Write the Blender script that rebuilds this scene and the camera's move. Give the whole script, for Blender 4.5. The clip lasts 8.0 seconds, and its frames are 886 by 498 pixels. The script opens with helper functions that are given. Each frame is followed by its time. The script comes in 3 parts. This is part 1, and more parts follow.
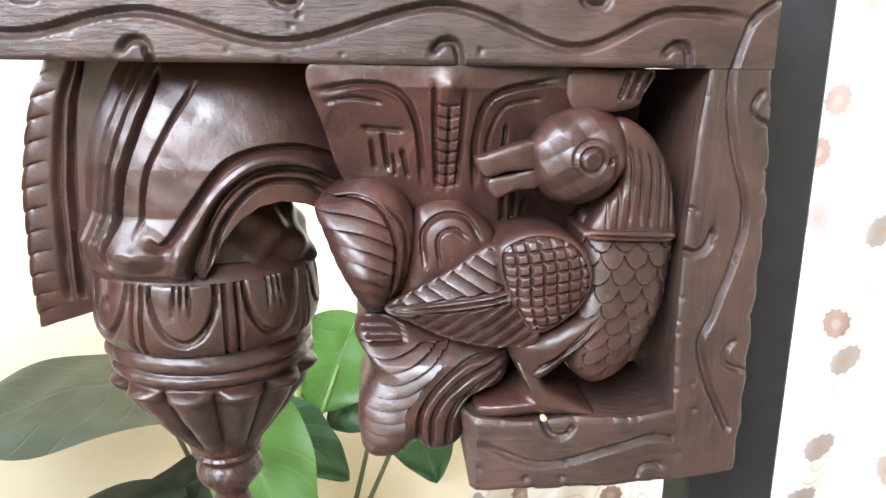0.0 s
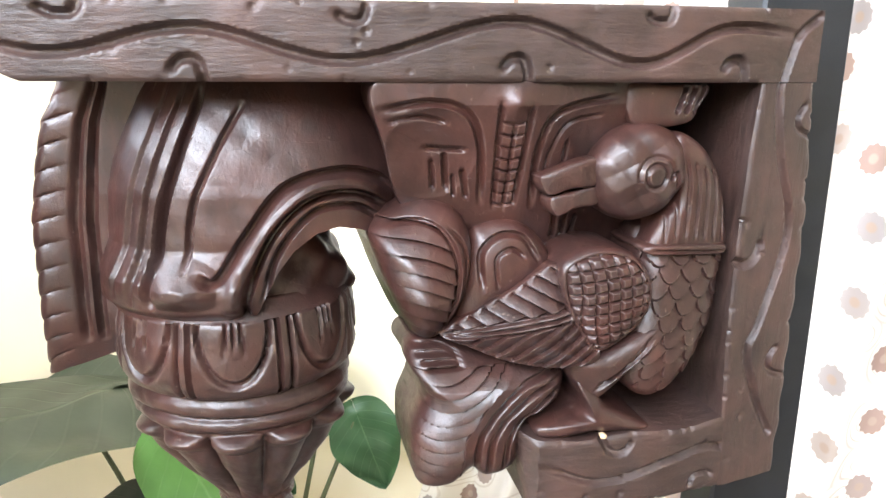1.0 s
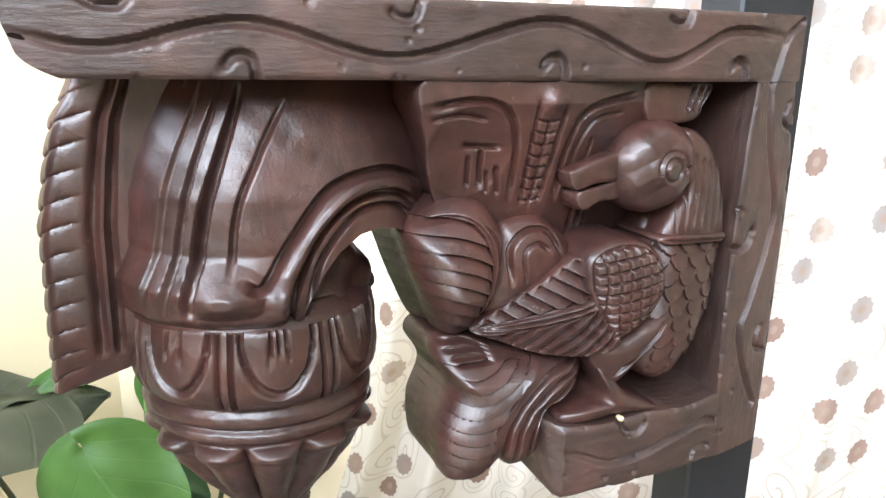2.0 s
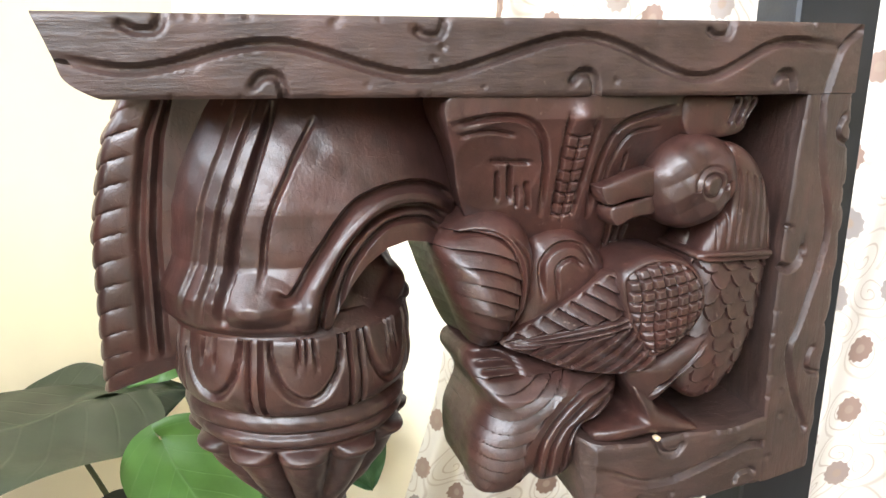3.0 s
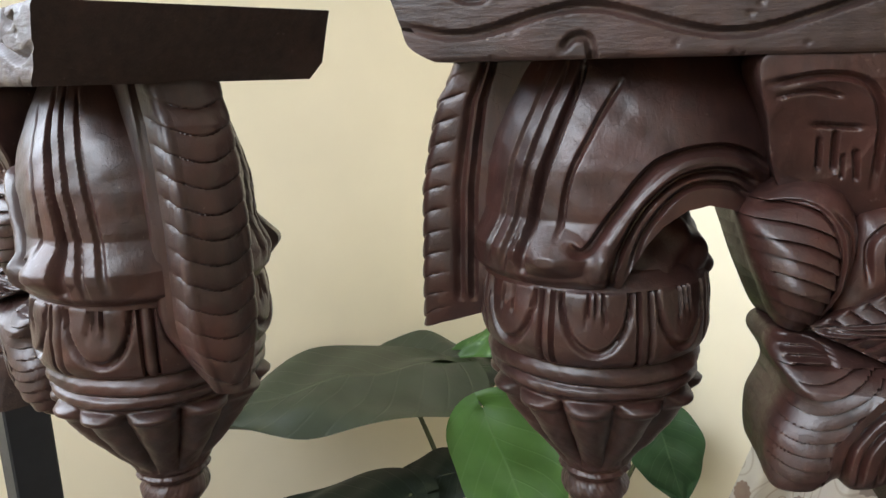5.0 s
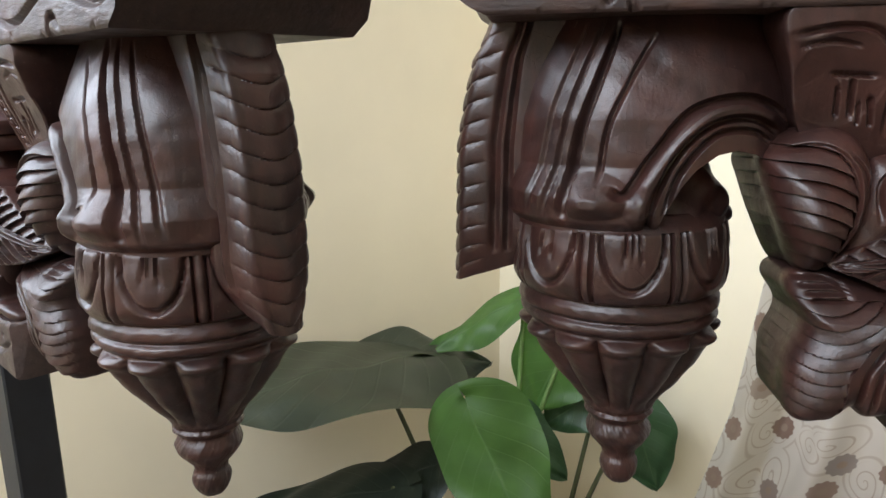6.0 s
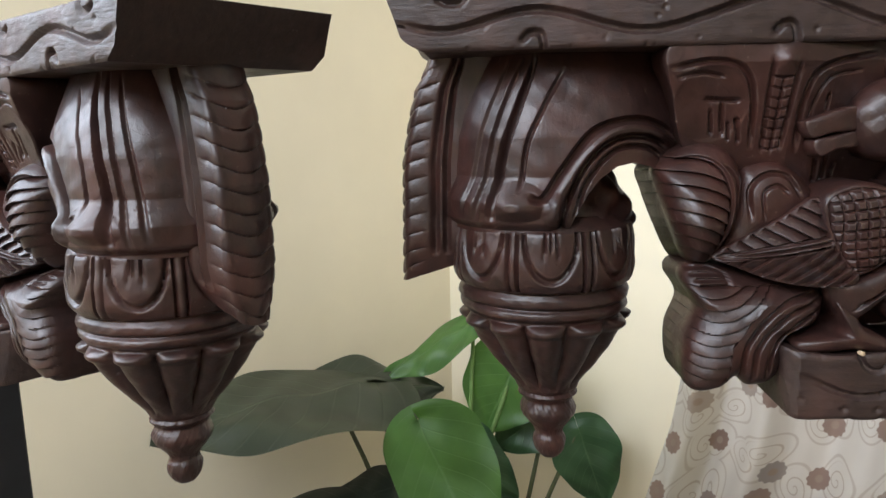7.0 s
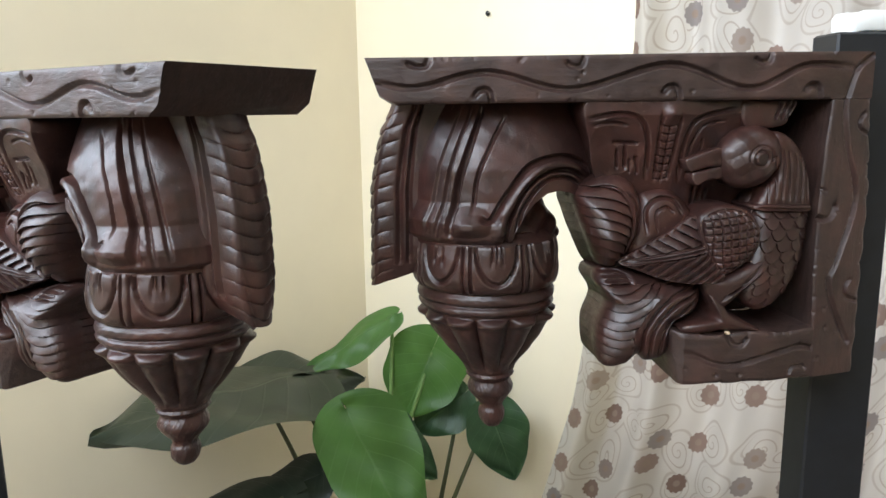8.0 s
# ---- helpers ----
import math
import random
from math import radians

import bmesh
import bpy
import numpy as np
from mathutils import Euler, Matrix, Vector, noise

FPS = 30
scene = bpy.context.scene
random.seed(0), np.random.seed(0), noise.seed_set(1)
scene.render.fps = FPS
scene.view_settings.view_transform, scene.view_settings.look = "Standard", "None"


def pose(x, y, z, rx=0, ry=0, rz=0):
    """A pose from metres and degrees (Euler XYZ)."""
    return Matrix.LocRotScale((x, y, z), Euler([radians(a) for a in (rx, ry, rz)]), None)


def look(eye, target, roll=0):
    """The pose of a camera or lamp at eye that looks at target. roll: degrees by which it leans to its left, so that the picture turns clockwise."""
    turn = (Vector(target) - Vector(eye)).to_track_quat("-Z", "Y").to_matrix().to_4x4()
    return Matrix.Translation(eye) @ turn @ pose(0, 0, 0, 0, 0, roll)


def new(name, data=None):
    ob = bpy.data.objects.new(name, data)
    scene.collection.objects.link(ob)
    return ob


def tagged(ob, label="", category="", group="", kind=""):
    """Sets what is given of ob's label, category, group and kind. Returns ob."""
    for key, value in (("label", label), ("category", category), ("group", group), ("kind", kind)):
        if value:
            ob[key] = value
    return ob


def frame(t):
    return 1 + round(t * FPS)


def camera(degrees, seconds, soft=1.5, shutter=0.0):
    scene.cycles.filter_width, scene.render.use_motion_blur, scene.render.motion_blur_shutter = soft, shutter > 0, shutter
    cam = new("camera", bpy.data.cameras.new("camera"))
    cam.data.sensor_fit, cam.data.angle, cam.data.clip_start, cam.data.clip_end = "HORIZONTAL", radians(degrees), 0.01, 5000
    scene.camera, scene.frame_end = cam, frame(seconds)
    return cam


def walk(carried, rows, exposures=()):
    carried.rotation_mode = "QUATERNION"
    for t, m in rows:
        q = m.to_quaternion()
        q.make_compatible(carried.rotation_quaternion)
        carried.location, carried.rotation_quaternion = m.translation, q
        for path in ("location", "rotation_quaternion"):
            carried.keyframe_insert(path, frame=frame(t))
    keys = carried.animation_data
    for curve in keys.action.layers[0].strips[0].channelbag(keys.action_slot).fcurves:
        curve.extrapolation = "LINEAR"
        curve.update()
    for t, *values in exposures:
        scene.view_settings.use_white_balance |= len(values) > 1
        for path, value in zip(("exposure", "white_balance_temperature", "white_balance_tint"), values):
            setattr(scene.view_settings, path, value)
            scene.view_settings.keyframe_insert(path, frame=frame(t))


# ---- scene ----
cam = camera(62.3, 8.0)
PATH = [
    (0, (-0.022, -0.274, 1.339), (0.12, 1.663, 0.859), 0.7),
    (0.5, (-0.037, -0.265, 1.337), (0.205, 1.657, 0.842), 0.2),
    (1, (-0.081, -0.253, 1.346), (0.322, 1.644, 0.857), 0.4),
    (1.2, (-0.1, -0.245, 1.348), (0.399, 1.627, 0.852), 0.4),
    (2.5, (-0.144, -0.236, 1.348), (0.615, 1.544, 0.842), 1.3),
    (3, (-0.121, -0.245, 1.352), (0.393, 1.623, 0.855), 0.3),
    (3.5, (-0.099, -0.25, 1.353), (0.095, 1.677, 0.855), -0.3),
    (4, (-0.087, -0.254, 1.346), (-0.235, 1.686, 0.881), -1.0),
    (4.5, (-0.095, -0.257, 1.342), (-0.425, 1.658, 0.868), -1.0),
    (5, (-0.107, -0.261, 1.337), (-0.491, 1.644, 0.865), -1.3),
    (5.2, (-0.116, -0.262, 1.339), (-0.491, 1.639, 0.844), -1.5),
    (6.3, (-0.141, -0.299, 1.304), (-0.351, 1.649, 0.902), -1.0),
    (6.5, (-0.139, -0.307, 1.3), (-0.315, 1.65, 0.927), -1.3),
    (7, (-0.13, -0.34, 1.308), (-0.268, 1.627, 0.97), -1.2),
    (7.5, (-0.138, -0.386, 1.33), (-0.203, 1.586, 1.0), -0.8),
    (8, (-0.167, -0.422, 1.335), (-0.021, 1.539, 0.969), -0.8),
]
walk(cam, [(t, look(eye, target, roll)) for t, eye, target, roll in PATH],
     exposures=[(0.0, 0.82, 6250, 15), (1.0, 0.78, 6250, 15), (2.5, 0.43, 6100, 12), (3.5, 0.36, 6800, 15), (4.0, 0.0, 6650, 14), (4.5, -0.5, 6400, 14), (5.0, -0.68, 6400, 14), (6.5, -0.86, 6350, 15), (7.5, -0.84, 6300, 14), (8.0, -0.74, 6250, 13)])

# ---- room frame, world and lights ----
# The room's corner behind the plant; u runs along the curtained wall, v along the plain wall.
CORNER, U, V = Vector((-0.222, 1.16, 0.0)), Vector((0.8, -0.6, 0.0)), Vector((-0.6, -0.8, 0.0))
ROOM_U, ROOM_V, ROOM_H, WALL_T = 5.0, 2.5, 3.0, 0.15


def room(u, v, z):
    """A place in the room: metres along the curtained wall, out from it, and up."""
    return CORNER + U * u + V * v + Vector((0, 0, z))


world = bpy.data.worlds.new("world")
scene.world = world
world.use_nodes = True
wn = world.node_tree
sky = wn.nodes.new("ShaderNodeTexSky")
sky.sky_type, sky.sun_disc, sky.sun_elevation, sky.sun_rotation = "NISHITA", False, radians(40), radians(60)
wn.nodes["Background"].inputs["Strength"].default_value = 0.1
wn.links.new(sky.outputs[0], wn.nodes["Background"].inputs["Color"])


def window_light(name, place, target, width, height, watts, colour):
    data = bpy.data.lights.new(name, "AREA")
    data.shape, data.size, data.size_y, data.energy, data.color = "RECTANGLE", width, height, watts, colour
    ob = new(name, data)
    ob.matrix_world = look(place, target)
    return ob


WIN_A = (1.05, 2.25, 1.40, 2.60)   # opening in the plain wall: v from, to; z from, to
WIN_C = (0.2, 1.7, 1.95, 2.85)    # opening in the wall opposite the curtain: u from, to; z from, to
WIN_B = (0.62, 1.95, 0.75, 2.10)   # curtained opening
window_light("window_light", room(-0.07, 1.65, 2.0), room(1.0, 1.2, 1.4), 1.1, 1.1, 62, (0.80, 0.91, 1.0))
window_light("window_light", room(0.95, ROOM_V + 0.06, 2.4), room(0.8, 0.8, 1.3), 1.4, 0.85, 90, (0.84, 0.93, 1.0))
window_light("window_light", room(1.28, -0.11, 1.42), room(1.28, 2, 1.42), 1.3, 1.3, 7.5, (1.0, 0.98, 0.95))

# ---- materials ----
def material(name):
    m = bpy.data.materials.new(name)
    m.use_nodes = True
    nt = m.node_tree
    return m, nt, nt.nodes["Principled BSDF"]


def node(nt, kind, **sockets):
    n = nt.nodes.new(kind)
    for key, value in sockets.items():
        n.inputs[key.replace("_", " ")].default_value = value
    return n


def noise_tex(nt, coords, scale, detail=4.0, rough=0.55, stretch=(1, 1, 1)):
    mp = node(nt, "ShaderNodeMapping")
    mp.inputs["Scale"].default_value = stretch
    nt.links.new(coords, mp.inputs["Vector"])
    n = node(nt, "ShaderNodeTexNoise", Scale=scale, Detail=detail, Roughness=rough)
    nt.links.new(mp.outputs[0], n.inputs["Vector"])
    return n.outputs["Fac"]


def ramp(nt, fac, *stops):
    r = nt.nodes.new("ShaderNodeValToRGB")
    el = r.color_ramp.elements
    while len(el) < len(stops):
        el.new(0.5)
    for e, (at, col) in zip(el, stops):
        e.position, e.color = at, (*col, 1)
    nt.links.new(fac, r.inputs[0])
    return r.outputs[0]


def mix(nt, fac, a, b, kind="MIX"):
    n = nt.nodes.new("ShaderNodeMix")
    n.data_type, n.blend_type = "RGBA", kind
    for value, socket in ((fac, n.inputs[0]), (a, n.inputs[6]), (b, n.inputs[7])):
        if isinstance(value, (int, float)):
            socket.default_value = value
        elif isinstance(value, tuple):
            socket.default_value = (*value, 1)
        else:
            nt.links.new(value, socket)
    return n.outputs[2]


def maths(nt, op, a, b=0.0):
    n = nt.nodes.new("ShaderNodeMath")
    n.operation = op
    for value, socket in ((a, n.inputs[0]), (b, n.inputs[1])):
        if isinstance(value, (int, float)):
            socket.default_value = value
        else:
            nt.links.new(value, socket)
    return n.outputs[0]


def bump(nt, bsdf, height, strength, distance):
    n = node(nt, "ShaderNodeBump", Strength=strength, Distance=distance)
    nt.links.new(height, n.inputs["Height"])
    nt.links.new(n.outputs[0], bsdf.inputs["Normal"])


def object_coords(nt):
    return nt.nodes.new("ShaderNodeTexCoord").outputs["Object"]


def wood(name, dark, mid, red, rough_lo, rough_hi, along, tooth=0.55, facets=120.0, cut=0.12):
    """Stained, waxed carving wood; along: the grain's stretch."""
    m, nt, b = material(name)
    co = object_coords(nt)
    grain = noise_tex(nt, co, 260, 6, 0.65, along)
    patches = noise_tex(nt, co, 28, 3, 0.6)
    fine = noise_tex(nt, co, 900, 2, 0.6)
    col = ramp(nt, grain, (0.25, dark), (0.6, mid), (0.85, red))
    col = mix(nt, ramp(nt, patches, (0.46, (0, 0, 0)), (0.72, (0.8, 0.8, 0.8))), col, red)
    # sparse nicks and dust where the stain is rubbed through
    nicks = noise_tex(nt, co, 330, 3, 0.6)
    col = mix(nt, ramp(nt, nicks, (0.69, (0, 0, 0)), (0.76, (0.55, 0.55, 0.55))), col, (0.17, 0.13, 0.11))
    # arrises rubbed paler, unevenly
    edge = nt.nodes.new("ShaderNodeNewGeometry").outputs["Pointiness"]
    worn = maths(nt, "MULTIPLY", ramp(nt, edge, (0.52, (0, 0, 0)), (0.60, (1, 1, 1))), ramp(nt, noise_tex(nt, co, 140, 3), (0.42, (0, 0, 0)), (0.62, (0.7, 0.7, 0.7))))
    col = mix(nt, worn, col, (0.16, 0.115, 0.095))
    nt.links.new(col, b.inputs["Base Color"])
    rr = ramp(nt, noise_tex(nt, co, 60, 4), (0.3, (rough_lo,) * 3), (0.75, (rough_hi,) * 3))
    nt.links.new(rr, b.inputs["Roughness"])
    b.inputs["Specular IOR Level"].default_value = 0.55
    # knife facets: small flat cuts, each tilted its own way, over soft swells, grain and pores
    vo = node(nt, "ShaderNodeTexVoronoi", Scale=facets, Randomness=1.0)
    nt.links.new(co, vo.inputs["Vector"])
    off, tilt, dot = (nt.nodes.new("ShaderNodeVectorMath") for _ in range(3))
    off.operation, tilt.operation, dot.operation = "SUBTRACT", "SUBTRACT", "DOT_PRODUCT"
    nt.links.new(co, off.inputs[0])
    nt.links.new(vo.outputs["Position"], off.inputs[1])
    nt.links.new(vo.outputs["Color"], tilt.inputs[0])
    tilt.inputs[1].default_value = (0.5, 0.5, 0.5)
    nt.links.new(off.outputs[0], dot.inputs[0])
    nt.links.new(tilt.outputs[0], dot.inputs[1])
    swell = maths(nt, "MULTIPLY", noise_tex(nt, co, 95, 2, 0.4), 0.005 * cut)
    h = maths(nt, "ADD", maths(nt, "MULTIPLY", dot.outputs["Value"], cut), swell)
    h = maths(nt, "ADD", h, maths(nt, "MULTIPLY", grain, 0.0006 * tooth))
    h = maths(nt, "ADD", h, maths(nt, "MULTIPLY", fine, 0.00012))
    bump(nt, b, h, 0.75, 1.0)
    return m


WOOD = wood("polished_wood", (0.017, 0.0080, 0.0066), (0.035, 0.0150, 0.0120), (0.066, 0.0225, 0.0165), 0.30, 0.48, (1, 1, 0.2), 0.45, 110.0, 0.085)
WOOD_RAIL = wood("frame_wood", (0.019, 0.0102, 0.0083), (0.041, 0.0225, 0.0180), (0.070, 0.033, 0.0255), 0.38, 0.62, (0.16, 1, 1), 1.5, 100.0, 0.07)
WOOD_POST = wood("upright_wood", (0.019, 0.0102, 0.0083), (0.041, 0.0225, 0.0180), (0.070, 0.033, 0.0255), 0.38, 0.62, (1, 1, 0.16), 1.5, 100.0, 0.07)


def plain(name, colour, rough, scale=40.0, spread=0.12, bumpy=0.05, metal=0.0):
    m, nt, b = material(name)
    co = object_coords(nt)
    n = noise_tex(nt, co, scale, 5)
    lo = tuple(c * (1 - spread) for c in colour)
    hi = tuple(min(1, c * (1 + spread)) for c in colour)
    nt.links.new(ramp(nt, n, (0.3, lo), (0.7, hi)), b.inputs["Base Color"])
    b.inputs["Roughness"].default_value, b.inputs["Metallic"].default_value = rough, metal
    bump(nt, b, noise_tex(nt, co, scale * 12, 3), bumpy, 0.001)
    return m


PAINT = plain("cream_wall_paint", (0.90, 0.81, 0.62), 0.6, 3.0, 0.05, 0.12)
CEIL = plain("white_ceiling_paint", (0.8, 0.78, 0.74), 0.7, 3.0, 0.04, 0.1)
FLOOR = plain("grey_floor_tile", (0.16, 0.13, 0.11), 0.3, 6.0, 0.12, 0.05)
BLACK = plain("black_powder_coat", (0.010, 0.011, 0.014), 0.5, 60.0, 0.25, 0.12)
WHITE_CAP = plain("white_plastic", (0.75, 0.75, 0.72), 0.45, 50.0, 0.05, 0.1)
POT = plain("brown_clay", (0.2, 0.09, 0.05), 0.6, 30.0, 0.2, 0.3)
SOIL = plain("dark_soil", (0.03, 0.02, 0.014), 0.9, 80.0, 0.4, 1.0)
PALE = plain("bare_wood", (0.5, 0.36, 0.22), 0.6, 200.0, 0.2, 0.3)
NAIL = plain("dark_metal", (0.03, 0.028, 0.026), 0.45, 90.0, 0.2, 0.2, 0.6)


def leaf_material(name, colour, vein, through_amount):
    m, nt, b = material(name)
    uv = nt.nodes.new("ShaderNodeTexCoord").outputs["UV"]
    co = object_coords(nt)
    sep = nt.nodes.new("ShaderNodeSeparateXYZ")
    nt.links.new(uv, sep.inputs[0])
    side = maths(nt, "ABSOLUTE", maths(nt, "SUBTRACT", sep.outputs[0], 0.5))
    mid = ramp(nt, side, (0.0, (1, 1, 1)), (0.02, (0, 0, 0)))
    wave = maths(nt, "SINE", maths(nt, "MULTIPLY", maths(nt, "SUBTRACT", sep.outputs[1], maths(nt, "MULTIPLY", side, 0.7)), 48.0))
    ribs = ramp(nt, wave, (0.93, (0, 0, 0)), (1.0, (0.45, 0.45, 0.45)))
    veins = mix(nt, 1.0, mid, ribs, "ADD")
    n = noise_tex(nt, co, 18, 5)
    lo, hi = tuple(c * 0.75 for c in colour), tuple(c * 1.25 for c in colour)
    nt.links.new(mix(nt, veins, ramp(nt, n, (0.3, lo), (0.7, hi)), vein), b.inputs["Base Color"])
    b.inputs["Roughness"].default_value = 0.42
    bump(nt, b, maths(nt, "ADD", n, maths(nt, "MULTIPLY", veins, -0.6)), 0.35, 0.004)
    t = node(nt, "ShaderNodeBsdfTranslucent", Color=(colour[0] * 1.6, colour[1] * 1.8, colour[2], 1))
    mx = node(nt, "ShaderNodeMixShader", Fac=through_amount)
    nt.links.new(b.outputs[0], mx.inputs[1])
    nt.links.new(t.outputs[0], mx.inputs[2])
    nt.links.new(mx.outputs[0], nt.nodes["Material Output"].inputs["Surface"])
    return m


LEAF_LIGHT = leaf_material("fresh_leaf", (0.072, 0.16, 0.042), (0.115, 0.215, 0.075), 0.3)
LEAF_DARK = leaf_material("old_leaf", (0.035, 0.046, 0.028), (0.062, 0.076, 0.048), 0.1)
# bottom leaves: the shade they sit in is put into a near-black colour
LEAF_SHADE = leaf_material("shade_painted_leaf", (0.014, 0.021, 0.013), (0.024, 0.032, 0.02), 0.04)
# inner and lower leaves: a darker leaf copy, shade put into its colour
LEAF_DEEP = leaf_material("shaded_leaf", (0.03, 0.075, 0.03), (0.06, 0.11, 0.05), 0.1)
STEM = plain("green_stem", (0.16, 0.27, 0.08), 0.5, 60.0, 0.2, 0.1)
STEM_DARK = plain("brown_stem", (0.08, 0.09, 0.04), 0.55, 60.0, 0.2, 0.1)


def curtain_material():
    """Off-white cloth printed with brown and grey flowers and thin curling stalks."""
    m, nt, b = material("printed_curtain_cloth")
    uv = nt.nodes.new("ShaderNodeTexCoord").outputs["UV"]

    def flowers(scale, shift, radius):
        mp = node(nt, "ShaderNodeMapping")
        mp.inputs["Location"].default_value = shift
        nt.links.new(uv, mp.inputs["Vector"])
        v = node(nt, "ShaderNodeTexVoronoi", Scale=scale, Randomness=0.55)
        v.voronoi_dimensions = "2D"
        nt.links.new(mp.outputs[0], v.inputs["Vector"])
        d = nt.nodes.new("ShaderNodeVectorMath")
        d.operation = "SUBTRACT"
        nt.links.new(mp.outputs[0], d.inputs[0])
        nt.links.new(v.outputs["Position"], d.inputs[1])
        s = nt.nodes.new("ShaderNodeSeparateXYZ")
        nt.links.new(d.outputs[0], s.inputs[0])
        angle = maths(nt, "ARCTAN2", s.outputs[1], s.outputs[0])
        petal = maths(nt, "MULTIPLY", maths(nt, "SINE", maths(nt, "MULTIPLY", angle, 11.0)), 0.055 * radius)
        r = maths(nt, "ADD", v.outputs["Distance"], petal)
        shape = ramp(nt, r, (radius * 0.92, (1, 1, 1)), (radius, (0, 0, 0)))
        heart = ramp(nt, v.outputs["Distance"], (radius * 0.25, (1, 1, 1)), (radius * 0.4, (0, 0, 0)))
        sc = nt.nodes.new("ShaderNodeSeparateXYZ")
        nt.links.new(v.outputs["Color"], sc.inputs[0])
        col = ramp(nt, sc.outputs[0], (0.0, (0.25, 0.17, 0.14)), (0.45, (0.33, 0.24, 0.20)), (0.55, (0.30, 0.27, 0.26)), (1.0, (0.40, 0.33, 0.28)))
        return shape, mix(nt, heart, col, (0.34, 0.26, 0.21))

    cloth = ramp(nt, noise_tex(nt, uv, 5, 3), (0.3, (0.62, 0.58, 0.53)), (0.7, (0.73, 0.70, 0.65)))
    # stalks: thin rings and arcs, bent by noise
    ns = node(nt, "ShaderNodeTexNoise", Scale=7.0, Detail=1.0)
    nt.links.new(uv, ns.inputs["Vector"])
    bent = nt.nodes.new("ShaderNodeVectorMath")
    bent.operation = "MULTIPLY_ADD"
    nt.links.new(ns.outputs["Color"], bent.inputs[0])
    bent.inputs[1].default_value = (0.10, 0.10, 0)
    nt.links.new(uv, bent.inputs[2])
    v2 = node(nt, "ShaderNodeTexVoronoi", Scale=14.0, Randomness=0.85)
    v2.voronoi_dimensions = "2D"
    nt.links.new(bent.outputs[0], v2.inputs["Vector"])
    d2 = nt.nodes.new("ShaderNodeVectorMath")
    d2.operation = "SUBTRACT"
    nt.links.new(bent.outputs[0], d2.inputs[0])
    nt.links.new(v2.outputs["Position"], d2.inputs[1])
    s2 = nt.nodes.new("ShaderNodeSeparateXYZ")
    nt.links.new(d2.outputs[0], s2.inputs[0])
    turn = maths(nt, "DIVIDE", maths(nt, "ARCTAN2", s2.outputs[1], s2.outputs[0]), 2 * math.pi)
    coil = maths(nt, "FRACT", maths(nt, "ADD", maths(nt, "MULTIPLY", v2.outputs["Distance"], 5.5), turn))
    coil = maths(nt, "ABSOLUTE", maths(nt, "SUBTRACT", coil, 0.5))
    inside = ramp(nt, v2.outputs["Distance"], (0.34, (0.62, 0.62, 0.62)), (0.40, (0, 0, 0)))
    curl = maths(nt, "MULTIPLY", ramp(nt, coil, (0.05, (1, 1, 1)), (0.11, (0, 0, 0))), inside)
    line = maths(nt, "ABSOLUTE", maths(nt, "SUBTRACT", v2.outputs["Distance"], 0.47))
    stalk = ramp(nt, line, (0.012, (0.4, 0.4, 0.4)), (0.035, (0, 0, 0)))
    col = mix(nt, stalk, cloth, (0.36, 0.28, 0.22))
    col = mix(nt, curl, col, (0.42, 0.34, 0.27))
    f1, c1 = flowers(11.5, (0, 0, 0), 0.22)
    col = mix(nt, f1, col, c1)
    nt.links.new(col, b.inputs["Base Color"])
    b.inputs["Roughness"].default_value = 0.9
    weave = noise_tex(nt, uv, 700, 2)
    bump(nt, b, weave, 0.2, 0.0008)
    t = nt.nodes.new("ShaderNodeBsdfTranslucent")
    nt.links.new(col, t.inputs["Color"])
    mx = node(nt, "ShaderNodeMixShader", Fac=0.5)
    nt.links.new(b.outputs[0], mx.inputs[1])
    nt.links.new(t.outputs[0], mx.inputs[2])
    nt.links.new(mx.outputs[0], nt.nodes["Material Output"].inputs["Surface"])
    return m


CURTAIN = curtain_material()

# ---- mesh helpers ----
def mesh_object(name, verts, faces, mat, sharp=40, uvs=None):
    me = bpy.data.meshes.new(name)
    me.from_pydata([tuple(v) for v in verts], [], faces)
    me.update()
    me.shade_smooth()
    me.set_sharp_from_angle(angle=radians(sharp))
    if uvs is not None:
        layer = me.uv_layers.new(name="uv")
        idx = np.empty(len(me.loops), dtype=np.int32)
        me.loops.foreach_get("vertex_index", idx)
        layer.data.foreach_set("uv", np.asarray(uvs, dtype=np.float32)[idx].ravel())
    me.materials.append(mat)
    return new(name, me)


def part(name, shape, mat, parent, label="", sharp=40, uvs=None):
    ob = mesh_object(name, *shape, mat, sharp, uvs)
    ob.parent = parent
    if label:
        tagged(ob, label)
    return ob


def join(*shapes):
    verts, faces, base = [], [], 0
    for v, f in shapes:
        verts.append(np.asarray(v, float))
        faces += [tuple(i + base for i in q) for q in f]
        base += len(v)
    return np.vstack(verts), faces


def loft(rings, cap=True, closed=True):
    """Quads between rings of equal length, with the end rings filled."""
    k, n = len(rings[0]), len(rings)
    verts = np.vstack(rings)
    faces = []
    last = k if closed else k - 1
    for i in range(n - 1):
        a, b = i * k, (i + 1) * k
        faces += [(a + j, a + (j + 1) % k, b + (j + 1) % k, b + j) for j in range(last)]
    if cap:
        faces += [tuple(range(k - 1, -1, -1)), tuple(range((n - 1) * k, n * k))]
    return verts, faces


